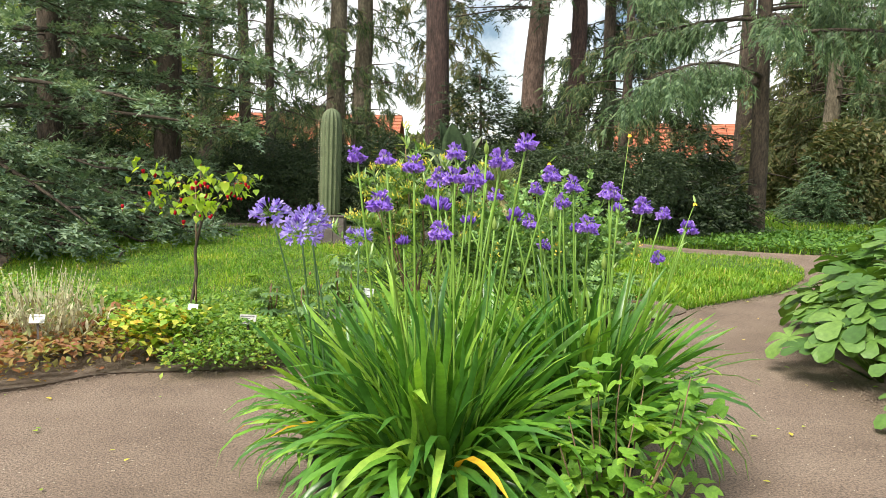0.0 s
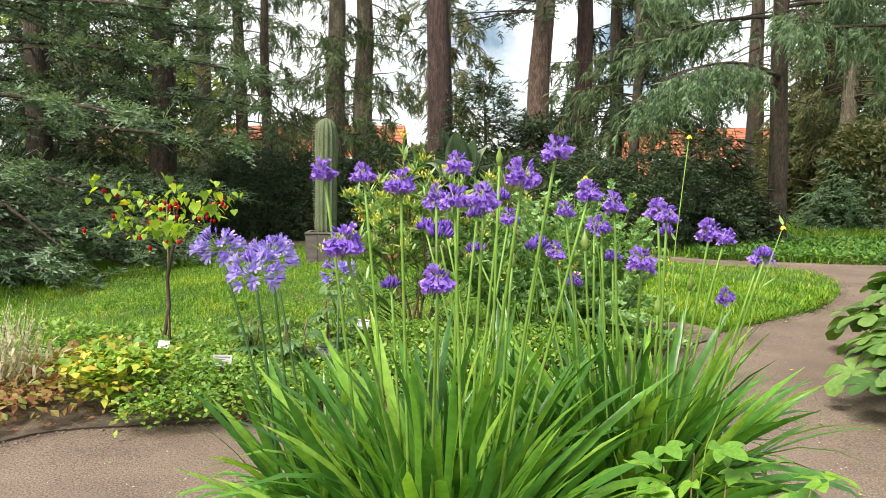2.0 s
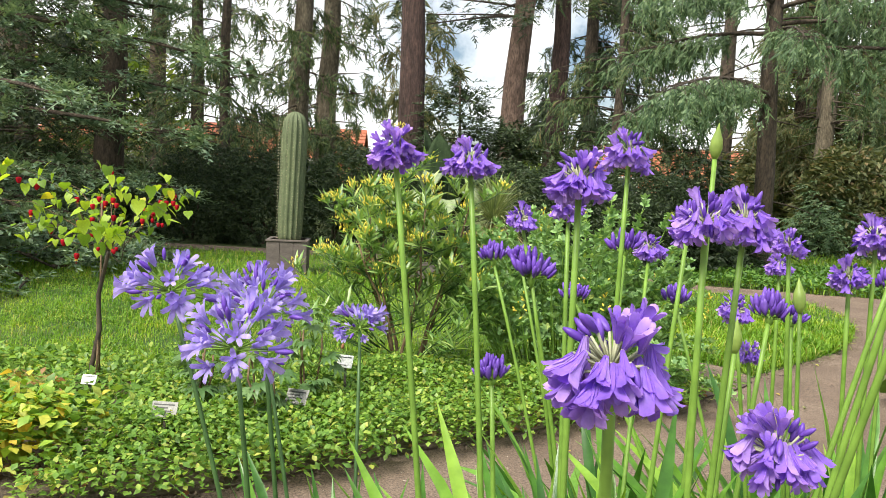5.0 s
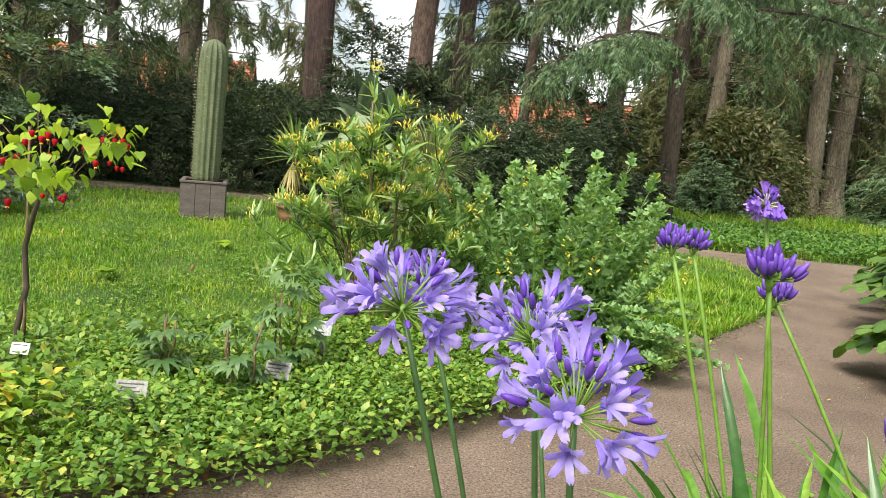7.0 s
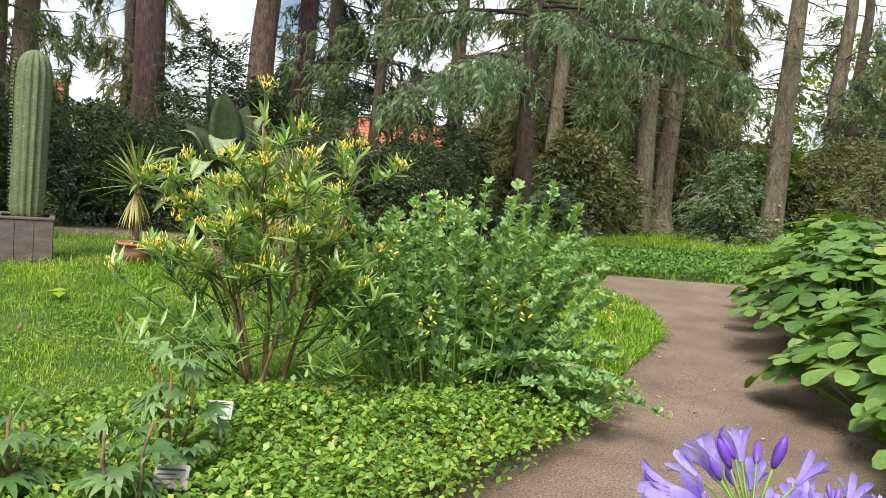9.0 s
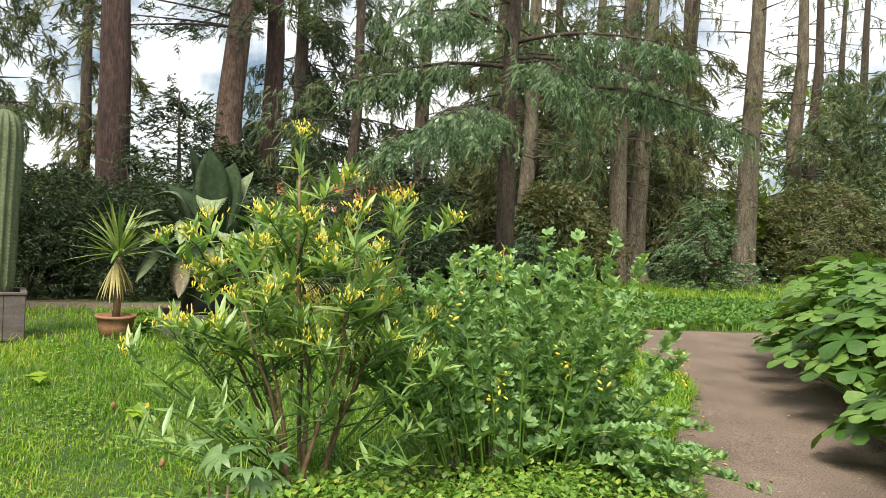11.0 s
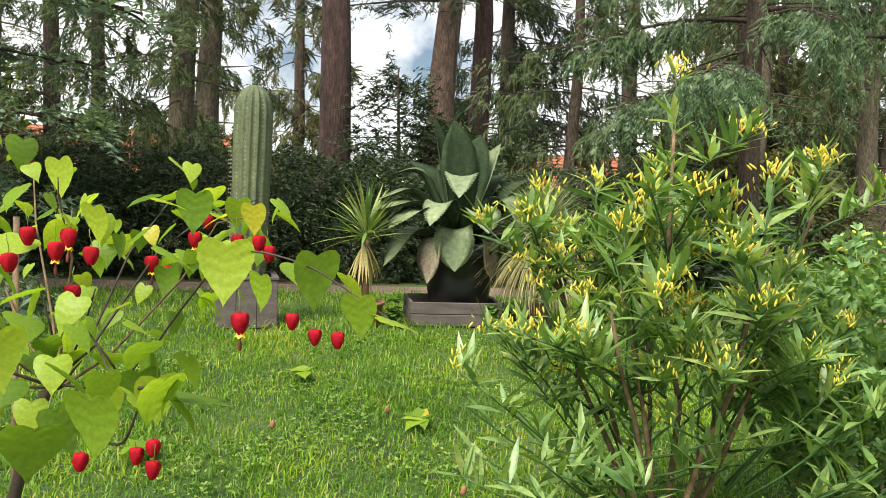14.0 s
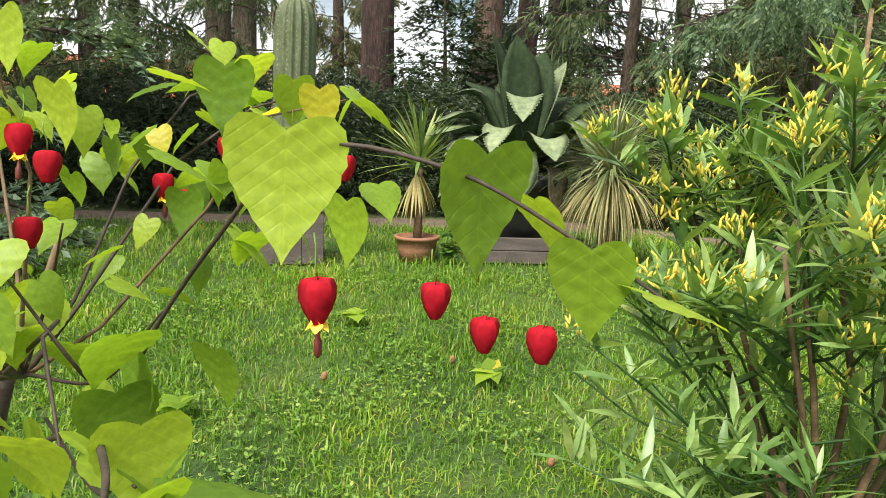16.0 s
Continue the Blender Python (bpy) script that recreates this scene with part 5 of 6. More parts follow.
# leaves that hang from the boughs
for p, k, yw, pt, sz in (((-0.92, 4.44, 1.245), 3, 0.1, -1.35, 0.98), ((-0.80, 4.42, 1.235), 0, 0.5, -1.25, 1.0), ((-0.745, 4.38, 1.185), 2, -0.4, -1.2, 1.0), ((-0.72, 4.36, 1.165), 2, -1.45, -0.25, 1.0), ((-0.76, 4.47, 1.205), 4, -0.9, -0.7, 1.1), ((-1.03, 4.85, 1.31), 0, 0.1, -1.3, 1.0), ((-1.09, 4.8, 1.30), 2, -1.2, -0.2, 1.0), ((-0.96, 4.9, 1.30), 2, 0.3, -1.2, 1.0), ((-0.93, 4.89, 1.29), 2, -0.2, -1.25, 1.0), ((-0.88, 4.9, 1.28), 4, -1.3, -0.5, 1.2), ((-1.19, 4.8, 1.28), 0, -0.4, -1.1, 0.9), ((-1.07, 4.72, 1.22), 0, -1.2, -0.35, 1.0), ((-0.98, 4.62, 1.16), 1, -1.3, -0.6, 1.1), ((-1.22, 4.6, 1.16), 2, 1.2, -0.3, 1.1), ((-1.02, 4.2, 1.10), 3, -0.3, -1.1, 0.85), ((-1.06, 4.16, 1.08), 0, 0.5, -0.9, 0.9), ((-0.96, 4.28, 1.09), 0, -0.9, -0.8, 0.9), ((-0.955, 4.3, 1.08), 2, -1.35, -0.15, 1.2), ((-1.19, 4.4, 1.13), 1, 0.3, -1.1, 1.1)):
    hang_leaf(p, k, yw, pt, sz * 0.82, ga.normal(0, 0.15))
# low leaves and bare twigs round the knot where the head is grafted
for p, k, yw, pt in (((-1.137, 4.500, 1.056), 0, -0.7, -0.73), ((-1.062, 4.400, 1.066), 1, -0.3, -0.68), ((-1.043, 4.500, 1.059), 3, 0.3, -1.19), ((-1.123, 4.750, 1.090), 2, -1.3, -0.45), ((-0.995, 4.600, 1.061), 0, -0.6, -1.03), ((-0.945, 4.250, 1.111), 1, 1.3, -0.80), ((-0.952, 4.220, 1.115), 3, 0.9, -0.80), ((-1.022, 4.250, 1.114), 2, 0.4, -1.11), ((-1.106, 4.600, 1.066), 0, 0.4, -0.43), ((-1.235, 4.700, 1.068), 1, 0.1, -0.55), ((-0.997, 4.400, 1.074), 3, 0.4, -1.19), ((-0.961, 4.600, 1.160), 2, 0.7, -0.69), ((-0.888, 4.600, 1.188), 0, -0.5, -1.22), ((-1.158, 4.600, 1.109), 1, 1.0, -0.80)):
    hang_leaf(p, k, yw, pt, 0.62, ga.normal(0, 0.2))
for tp in (((-1.275, 4.900, 0.944), (-1.152, 4.800, 0.969), (-1.062, 4.700, 1.070)), ((-1.275, 4.900, 0.944), (-1.259, 4.800, 1.064), (-1.281, 4.800, 1.150)), ((-1.152, 4.800, 0.969), (-1.099, 4.600, 1.039), (-1.160, 4.600, 1.125)), ((-1.144, 4.600, 0.978), (-1.071, 4.500, 1.027), (-1.001, 4.400, 1.037)), ((-1.275, 4.900, 0.944), (-1.223, 4.850, 1.054), (-1.187, 4.800, 1.139)), ((-1.020, 4.400, 1.062), (-0.984, 4.300, 1.087), (-0.973, 4.250, 1.087))):
    stalk_to(abu, rounded_path(tp) - A0, 0.0028, 0.0012, M_TWIG_DARK, "branch", 5)
for pts in bough:
    for _ in range(16):
        u = ga.uniform(1.6, 4)
        i0 = min(int(u), 3)
        p = pts[i0] + (pts[i0 + 1] - pts[i0]) * (u - i0) + ga.normal(0, (0.075, 0.075, 0.05))
        if p[0] > -1.02 and p[1] < 4.8 or p[1] < 4.12:
            continue
        if p[2] < 1.0 and p[1] < 4.7:
            continue
        hang_leaf(p, ga.integers(5), None, ga.uniform(-1.3, -0.2), ga.uniform(0.5, 0.78), ga.normal(0, 0.3))
for p, o in (((-0.90, 4.44, 1.14), True), ((-0.83, 4.40, 1.15), False), ((-0.80, 4.40, 1.13), False), ((-0.77, 4.38, 1.13), False), ((-1.22, 4.7, 1.21), True), ((-1.18, 4.75, 1.2), False), ((-1.29, 4.7, 1.19), False), ((-1.28, 4.75, 1.23), False), ((-0.96, 4.9, 1.22), False), ((-0.92, 4.9, 1.22), False), ((-0.90, 4.9, 1.20), False), ((-1.01, 4.35, 0.99), False), ((-0.99, 4.35, 1.0), False), ((-0.98, 4.30, 0.99), False), ((-1.06, 4.3, 1.0), False)):
    lantern(p, (0.85 if o else 0.62) if p[1] < 4.5 else 0.9, o)
for pts in bough[2:]:
    for _ in range(2):
        p = pts[ga.integers(2, 5)] + ga.normal(0, (0.05, 0.05, 0.02)) - (0, 0, 0.05)
        lantern(p, 1.0, ga.random() < 0.4)


# ---- narrow-leaved shrub with yellow buds ----
OX, OY = 0.37, 5.85
gz_ = float(height(OX, OY)) + 0.04
ole = thing("flowering_shrub", (OX, OY, gz_), "narrow-leaved evergreen shrub topped with yellow bud clusters", "shrub")
go = np.random.default_rng(31)
NARROW = [mesh_of("leaf", *blade(l, w, 4, 6, dr, 0.18, LANCE), M_OLEANDER) for l, w, dr in ((0.13, 0.0215, -10), (0.115, 0.0195, 8), (0.145, 0.0235, -16), (0.10, 0.0175, -4))]
NARROW_ST = blade(0.125, 0.0205, 3, 6, -8, 0.18, LANCE)
shoots = []
for i in range(9):
    a = i * 0.72 + go.normal(0, 0.2)
    top = np.array([0.46 * np.cos(a) * go.uniform(0.6, 1.1), 0.36 * np.sin(a), go.uniform(0.85, 1.28)])
    if i == 0:
        top = np.array([-0.10, -0.12, 1.52])
    pth = wiggle((0.05 * np.cos(a), 0.05 * np.sin(a), -0.02), top, 6, 0.02, go)
    stalk_to(ole, pth, 0.013, 0.005, M_TWIG, "stem", 7)
    for j in range(10):
        u = go.uniform(1.6, 4.95)
        i0 = int(u)
        p = pth[i0] + (pth[i0 + 1] - pth[i0]) * (u - i0)
        b = go.uniform(0, 6.3)
        l = go.uniform(0.2, 0.5) * (1.15 - 0.1 * u)
        e = p + np.array([np.cos(b) * l * 0.9, np.sin(b) * l * 0.8, l * go.uniform(0.25, 0.8)])
        shoots.append((p, e))
    shoots.append((pth[3], pth[5] + (0, 0, 0.16)))
for e in ((-0.62, -0.15, 0.66), (-0.70, 0.0, 0.5), (-0.55, -0.25, 0.42), (-0.5, 0.05, 0.82), (0.42, -0.35, 0.5), (0.5, -0.2, 0.66), (0.3, -0.42, 0.36), (-0.35, -0.4, 0.5), (0.62, -0.1, 0.9)):
    for kk in range(3):
        e2 = np.array(e) + go.normal(0, 0.07, 3)
        shoots.append((e2 * (0.35, 0.35, 0.45), e2))
P, Y, T, S, near, BP, BY, BT, BS, tw = [], [], [], [], [], [], [], [], [], []
for p, e in shoots:
    tw.append(tube(wiggle(p, e, 4, 0.01, go), np.linspace(0.005, 0.0025, 4), 5))
    d = (e - p) / np.linalg.norm(e - p)
    for k in range(28 if e[2] > 0.7 else 11):
        s = go.uniform(0.1, 1.05) ** 0.45
        q = p + (e - p) * s
        az, el = go.uniform(0, 6.3), go.uniform(0.0, 1.2)
        P.append(q), Y.append(az), T.append(el), S.append(go.uniform(0.75, 1.25))
    if e[2] > 0.62 and go.random() < 0.85:
        for k in range(34 if e[2] > 0.85 else 15):
            BP.append(e + go.normal(0, (0.026, 0.026, 0.018)) + (0, 0, 0.03)), BY.append(go.uniform(0, 6.3)), BT.append(go.uniform(0.5, 1.5)), BS.append(go.uniform(0.6, 1.15))
P, Y, T, S = map(np.array, (P, Y, T, S))
order = np.argsort(P[:, 1])[:300]
rest = np.setdiff1d(np.arange(len(P)), order)
for i in order:
    part("leaf", NARROW[go.integers(4)], ole, "", mat_dir(P[i], Y[i], T[i], go.normal(0, 0.3), S[i]))
part("twig", mesh_of("twig", *merge([(v, [list(q) for q in f]) for v, f in tw]), M_SCAPE_DARK), ole)["kind"] = "stuff"
part("foliage", mesh_of("foliage", *scatter(NARROW_ST, P[rest], Y[rest], T[rest], S[rest], go.normal(0, 0.3, len(rest))), M_OLEANDER_ST), ole)["kind"] = "stuff"
part("bud_tuft", mesh_of("bud_tuft", *scatter(bud(0.025, 0.12), np.array(BP), BY, BT, BS), M_BUD), ole, "yellow bud clusters")["kind"] = "stuff"


# ---- false indigo and low bed plants ----
def trifoliate(l=0.05):
    return merge([scatter(blade(l, l * 0.58, 2, 14, -8, 0.18, lambda q: np.array([0.12, 1.0, 0.45])), [(0, 0, 0)], [a], [0.1], [1.0]) for a in (-0.9, 0.0, 0.9)])


gb = np.random.default_rng(41)
BX, BY_ = 1.53, 6.0
bap = thing("false_indigo", (BX, BY_, float(height(BX, BY_)) + 0.03), "bushy blue-green perennial with three-part leaves and pale pods", "shrub")
P, Y, T, S, st, pods = [], [], [], [], [], []
for i in range(125):
    a, rr = gb.uniform(0, 6.3), math.sqrt(gb.random())
    root = np.array([0.46 * rr * np.cos(a), 0.38 * rr * np.sin(a), 0])
    hgt = gb.uniform(0.78, 1.46) * (1 - 0.3 * rr * rr)
    out = np.array([0.97 * rr * np.cos(a), 0.70 * rr * np.sin(a), hgt])
    if i % 6 == 0:
        out = np.array([gb.uniform(0.3, 0.95), gb.uniform(-0.85, -0.3), gb.uniform(0.1, 0.45)])
    pth = root + (out - root) * np.linspace(0, 1, 6)[:, None]
    pth[:, 2] += 0.12 * np.sin(np.linspace(0, np.pi, 6))
    st.append(tube(pth, np.linspace(0.006, 0.002, 6), 5))
    for k in range(50):
        s = gb.uniform(0.15, 1.0) ** 0.75 * 5
        i0 = min(int(s), 4)
        q = pth[i0] + (pth[i0 + 1] - pth[i0]) * (s - i0)
        b = gb.uniform(0, 6.3)
        off = gb.uniform(0.004, 0.05) * (1.25 - s / 5)
        P.append(q + np.array([np.cos(b) * off, np.sin(b) * off, gb.uniform(-0.01, 0.02)])), Y.append(b - np.pi / 2), T.append(gb.uniform(0.1, 1.0)), S.append(gb.uniform(0.75, 1.2) * (1.1 - 0.05 * s))
    if i % 8 == 1:
        for k in range(9):
            pods.append((pth[5] + gb.normal(0, 0.02, 3) - (0, 0, 0.02 * k), gb.uniform(0, 6.3), gb.uniform(0.2, 1.0), gb.uniform(0.7, 1.1)))
part("stem", mesh_of("stem", *merge([(v, [list(q) for q in f]) for v, f in st]), M_SCAPE), bap)["kind"] = "stuff"
part("foliage", mesh_of("foliage", *scatter(trifoliate(), np.array(P), Y, T, S, gb.normal(0, 0.4, len(P))), M_BAPT, False), bap)["kind"] = "stuff"
part("seed_pod", mesh_of("seed_pod", *scatter(bud(0.03, 0.2), np.array([p[0] for p in pods]), [p[1] for p in pods], [p[2] for p in pods], [p[3] for p in pods]), M_BUD), bap, "pale yellow-green pods")["kind"] = "stuff"


def cover(name, n, where, lo, hi, zlo, zhi, size, mat, label, template, dens=None):
    p = gb.uniform(lo, hi, (n, 2))
    soft_rim = p + gb.normal(0, 0.07, p.shape) * (1.0 if n > 500 else 0.0)
    p = p[where(soft_rim[:, 0], soft_rim[:, 1])]
    lump = np.array([noise.noise((a * 1.6, b * 1.6, 9.0)) for a, b in p])
    z = height(*p.T) + 0.05 + (zlo + (zhi - zlo) * gb.random(len(p)) ** 0.6) * (1 + 0.6 * lump)
    v, f = scatter(template, np.column_stack([p, z]), gb.uniform(0, 6.3, len(p)), gb.normal(0.1, 0.45, len(p)), gb.uniform(*size, len(p)), gb.normal(0, 0.3, len(p)))
    return tagged(new(name, mesh_of(name, v, f, mat)), label, "groundcover", kind="stuff")


ROUNDLEAF = blade(1, 0.74, 2, 14, -22, 0.15, lambda s: np.array([0.12, 1.0, 0.1]))
in_bed = lambda x, y: inside(BED, x, y)
cover("groundcover", 70000, lambda x, y: in_bed(x - 0.08, y + 0.14) & (y < 5.9) & (x > -0.98), (-1.0, 3.3), (2.9, 6.7), 0.0, 0.19, (0.025, 0.044), M_COVER, "dense low carpet of rounded green leaves", ROUNDLEAF)
cover("groundcover_back", 26000, lambda x, y: in_bed(x, y) & (y > 4.25 + 0.25 * np.sin(x * 4)), (-4.2, 4.0), (0.2, 6.4), 0.02, 0.16, (0.03, 0.055), M_COVER, "low green leaf carpet at the lawn's edge", ROUNDLEAF)
cover("yellowing_perennial", 2000, lambda x, y: ((x + 1.22) / 0.27) ** 2 + ((y - 3.86) / 0.24) ** 2 < 1, (-1.5, 3.5), (-0.6, 4.2), 0.04, 0.30, (0.045, 0.08), M_COVER_YELLOW, "mound of lobed leaves turning yellow", ROUNDLEAF)
cover("green_perennial", 1500, lambda x, y: ((x + 1.14) / 0.32) ** 2 + ((y - 3.98) / 0.25) ** 2 < 1, (-1.5, 3.6), (-0.5, 4.4), 0.14, 0.28, (0.04, 0.07), M_COVER, "fresh lobed leaves over a yellowing mound", ROUNDLEAF)
cover("withered_perennial", 11000, lambda x, y: in_bed(x, y) & (x < -1.35) & (y < 4.1 + 0.4 * np.sin(x * 3)), (-4.6, 2.3), (-1.3, 4.6), 0.01, 0.20, (0.03, 0.07), M_RUST, "withered rusty leaves at the bed's edge", ROUNDLEAF)
cover("leaf_litter", 9000, lambda x, y: in_bed(x, y), (-5.5, 2.6), (2.6, 11.5), -0.01, 0.015, (0.025, 0.06), M_RUST, "dry brown leaf litter on the soil", ROUNDLEAF)
cover("path_weed", 260, lambda x, y: (np.hypot(x - 0.1, y - 4.02) < 0.09) | (np.hypot(x - 0.43, y - 4.12) < 0.04) | (np.hypot(x - 1.4, y - 4.72) < 0.07), (-0.1, 3.8), (1.6, 4.9), -0.05, 0.0, (0.035, 0.06), M_COVER, "small weed seedlings in the gravel", ROUNDLEAF)
cover("ivy_cover", 24000, lambda x, y: ~inside(WALKWAY, x, y), (4.2, 12.4), (14, 16.5), 0.0, 0.09, (0.045, 0.1), M_IVY, "low leafy cover beside the path", ROUNDLEAF)

# dried silvery plant
dry = thing("dried_perennial", (-1.95, 3.75, 0.05), "dried pale straw-coloured perennial with thin seed stems", "plant")
sts = []
for i in range(130):
    a, l = gb.uniform(0, 6.3), gb.uniform(0.3, 0.62)
    e = np.array([np.cos(a) * gb.uniform(0.1, 0.45), np.sin(a) * gb.uniform(0.1, 0.35), l])
    sts.append(tube(wiggle((e[0] * 0.35, e[1] * 0.35, 0), e, 4, 0.02, gb), np.linspace(0.003, 0.0014, 4), 4))
    sts.append(scatter(bud(0.02, 0.3), [e], [0.0], [1.3], [gb.uniform(0.5, 1)]))
part("dry_stem", mesh_of("dry_stem", *merge([(v, [list(q) for q in f]) for v, f in sts]), M_DRY), dry)["kind"] = "stuff"
P = np.column_stack([gb.normal(0, 0.2, 420), gb.normal(0, 0.16, 420), gb.uniform(0.03, 0.4, 420)])
part("foliage", mesh_of("foliage", *scatter(blade(0.09, 0.02, 3, 20, -20, 0.1, LANCE), P, gb.uniform(0, 6.3, 420), gb.uniform(0, 1.2, 420), gb.uniform(0.6, 1.2, 420)), M_DRY), dry)["kind"] = "stuff"
# arching dark grass by the standard
sed = thing("sedge", (-1.5, 4.72, 0.05), "dark arching grass tuft beside the abutilon stem", "grass")
for i in range(26):
    part("leaf", STRAPS[1 + i % 3], sed, "", mat_dir((0, 0, 0), gb.uniform(0, 6.3), gb.normal(0, 0.1), 0, gb.uniform(0.4, 0.6)) @ Matrix.Diagonal((0.5, 1, 1, 1)))

# hellebores
HELL = [mesh_of("leaf", *palmate(7, l, 0.034, 95, 62), M_HELLEB) for l in (0.13, 0.15, 0.11)]


def hellebore(x, y, n, h, seed):
    g = np.random.default_rng(seed)
    t = thing("hellebore", (x, y, float(height(x, y)) + 0.05), "hellebore with drooping grey-green fingered leaves", "plant", "hellebores in the bed")
    for s in range(3):
        top = np.array([g.normal(0, 0.08), g.normal(0, 0.06), h * g.uniform(0.75, 1.05)])
        stalk_to(t, wiggle((top[0] * 0.4, top[1] * 0.4, -0.02), top, 5, 0.01, g), 0.008, 0.005, M_TWIG, "stem")
    for i in range(n):
        a = i * 2.4
        p = np.array([g.uniform(0.03, 0.15) * np.cos(a), g.uniform(0.03, 0.13) * np.sin(a), h * g.uniform(0.35, 1.0)])
        lf = part("leaf", HELL[i % 3], t, "", mat_dir(p, a - np.pi / 2, g.uniform(-0.6, 0.25), g.normal(0, 0.25), g.uniform(0.66, 0.92)))
        stalk_to(t, np.array([(0, 0, p[2] * 0.75), p]), 0.003, 0.0022, M_SCAPE, "leaf_stalk", 5)


hellebore(-0.05, 4.72, 28, 0.64, 51)
hellebore(-0.25, 4.45, 20, 0.44, 52)
hellebore(-0.62, 4.62, 22, 0.46, 53)

# broad-leaved clump beside the path
RODG = [mesh_of("leaf", *palmate(k, l, l * 0.72, sp, dr, 0, lambda s: (np.clip(s, 0, 1) ** 0.8 * 1.15 * (1 - 0.35 * np.clip(s, 0, 1) ** 6)) * np.where(s > 0.99, 0.45, 1) + 0.04, 5), M_RODG) for k, l, sp, dr in ((5, 0.24, 140, 30), (5, 0.28, 140, 38), (6, 0.22, 150, 22))]
gr = np.random.default_rng(61)
for cx, cy, hh, n, rr in ((4.05, 2.9, 0.40, 52, 0.62), (4.0, 4.25, 0.76, 84, 0.78), (4.5, 5.4, 0.86, 70, 0.85), (4.7, 3.6, 0.85, 24, 0.6), (5.65, 6.8, 1.1, 110, 1.12), (6.55, 8.0, 1.25, 90, 1.08), (7.3, 9.0, 1.3, 50, 0.95), (8.3, 10.0, 1.1, 22, 0.8), (5.4, 4.6, 1.0, 22, 0.7), (6.4, 6.0, 1.2, 24, 0.8)):
    t = thing("broad_leaved_perennial", (cx, cy, 0.0), "clump of broad ribbed fingered leaves edging the path", "plant", "broad-leaved clumps beside the path")
    for i in range(n):
        a, u = i * 2.4 + gr.normal(0, 0.2), math.sqrt((i + 0.5) / n)
        p = np.array([rr * u * np.cos(a), rr * u * np.sin(a), hh * (1.0 - 0.68 * u ** 2.2) * gr.uniform(0.82, 1.05)])
        part("leaf", RODG[gr.integers(3)], t, "", mat_dir(p, a - np.pi / 2 + gr.normal(0, 0.3), -0.1 - 0.38 * u + gr.normal(0, 0.14), gr.normal(0, 0.15), gr.uniform(0.85, 1.15) * (0.78 if cy < 4.5 else 0.95)))
        stalk_to(t, np.array([p * (0.3, 0.3, 0), p * (0.7, 0.7, 0.6), p]), 0.008, 0.004, M_SCAPE, "leaf_stalk", 5)

# toothed-leaf seedling shrub in front of the pots
ls = thing("leafy_sapling", (1.66, 1.3, 0.0), "fresh green sapling with toothed leaves beside the pots", "plant")
MAPLE = [mesh_of("leaf", *palmate(3, l, l * 0.62, 62, 30, 0, OVAL, 5), M_SAPLING) for l in (0.07, 0.085)]
gl = np.random.default_rng(71)
for i in range(20):
    e = np.array([gl.uniform(-0.22, 0.3), gl.uniform(-0.28, 0.2), gl.uniform(0.25, 0.84)])
    pth = wiggle((e[0] * 0.2, e[1] * 0.2, 0), e, 5, 0.012, gl)
    stalk_to(ls, pth, 0.005, 0.002, M_TWIG, "stem", 5)
    for k in range(15):
        q = pth[gl.integers(1, 5)] + gl.normal(0, (0.032, 0.032, 0.03))
        q[2] = max(q[2], 0.06)
        part("leaf", MAPLE[k % 2], ls, "", mat_dir(q, gl.uniform(0, 6.3), gl.uniform(-0.7, 0.1), gl.normal(0, 0.2), gl.uniform(0.7, 1.1)))
# twining stem with small yellow flowers
vine = thing("yellow_flowered_climber", (1.62, 1.7, 0.0), "thin wiry stem with small yellow flowers among the agapanthus", "plant")
for e in ((1.74, 1.85, 1.56), (1.42, 1.62, 1.44), (1.98, 1.72, 1.30)):
    tip = np.array(e) - (1.62, 1.7, 0)
    pth = wiggle((0, 0, 0), tip, 7, 0.035, gl)
    stalk_to(vine, pth, 0.0035, 0.0014, M_SCAPE, "stem", 5)
    for k in (3, 4, 5, 6):
        part("leaf", NARROW[1], vine, "", mat_dir(pth[k], gl.uniform(0, 6.3), 0.4, 0, 0.5))
    part("flower", COROLLA, vine, "small yellow flower", mat_dir(pth[6], 0, 0, 0, 1.0))


# ---- cactus, agave and yuccas on the lawn ----
CX, CY = -1.47, 9.95
cz = float(height(CX, CY)) + 0.02
cac = thing("column_cactus", (CX, CY, cz), "tall ribbed column cactus in a grey square planter", "cactus", rz=8)
ribs, segn = 14, 14 * 6
prof = [(0.125, 0.38), (0.135, 0.5), (0.14, 0.8), (0.138, 1.2), (0.143, 1.5), (0.14, 1.72), (0.128, 1.82), (0.10, 1.89), (0.055, 1.93), (0.01, 1.945)]
zz = np.linspace(0, 1, 40)
zs = 0.38 + (1.945 - 0.38) * (1 - (1 - zz) ** 1.6)
rs = np.interp(zs, [p[1] for p in prof], [p[0] for p in prof])
cv, cf = lathe(list(zip(rs, zs)), segn)
an = np.arctan2(cv[:, 1], cv[:, 0])
cv[:, :2] *= (1 + 0.10 * (1 - 2 * np.abs(np.sin(an * ribs / 2)) ** 0.8))[:, None]
part("column", mesh_of("column", cv, cf, M_CACTUS), cac, "ribbed grey-green cactus body", Matrix.Shear("XZ", 4, (0.0, 0.0)) @ Matrix.Rotation(radians(1.0), 4, "Y"))
P, Y, T, S = [], [], [], []
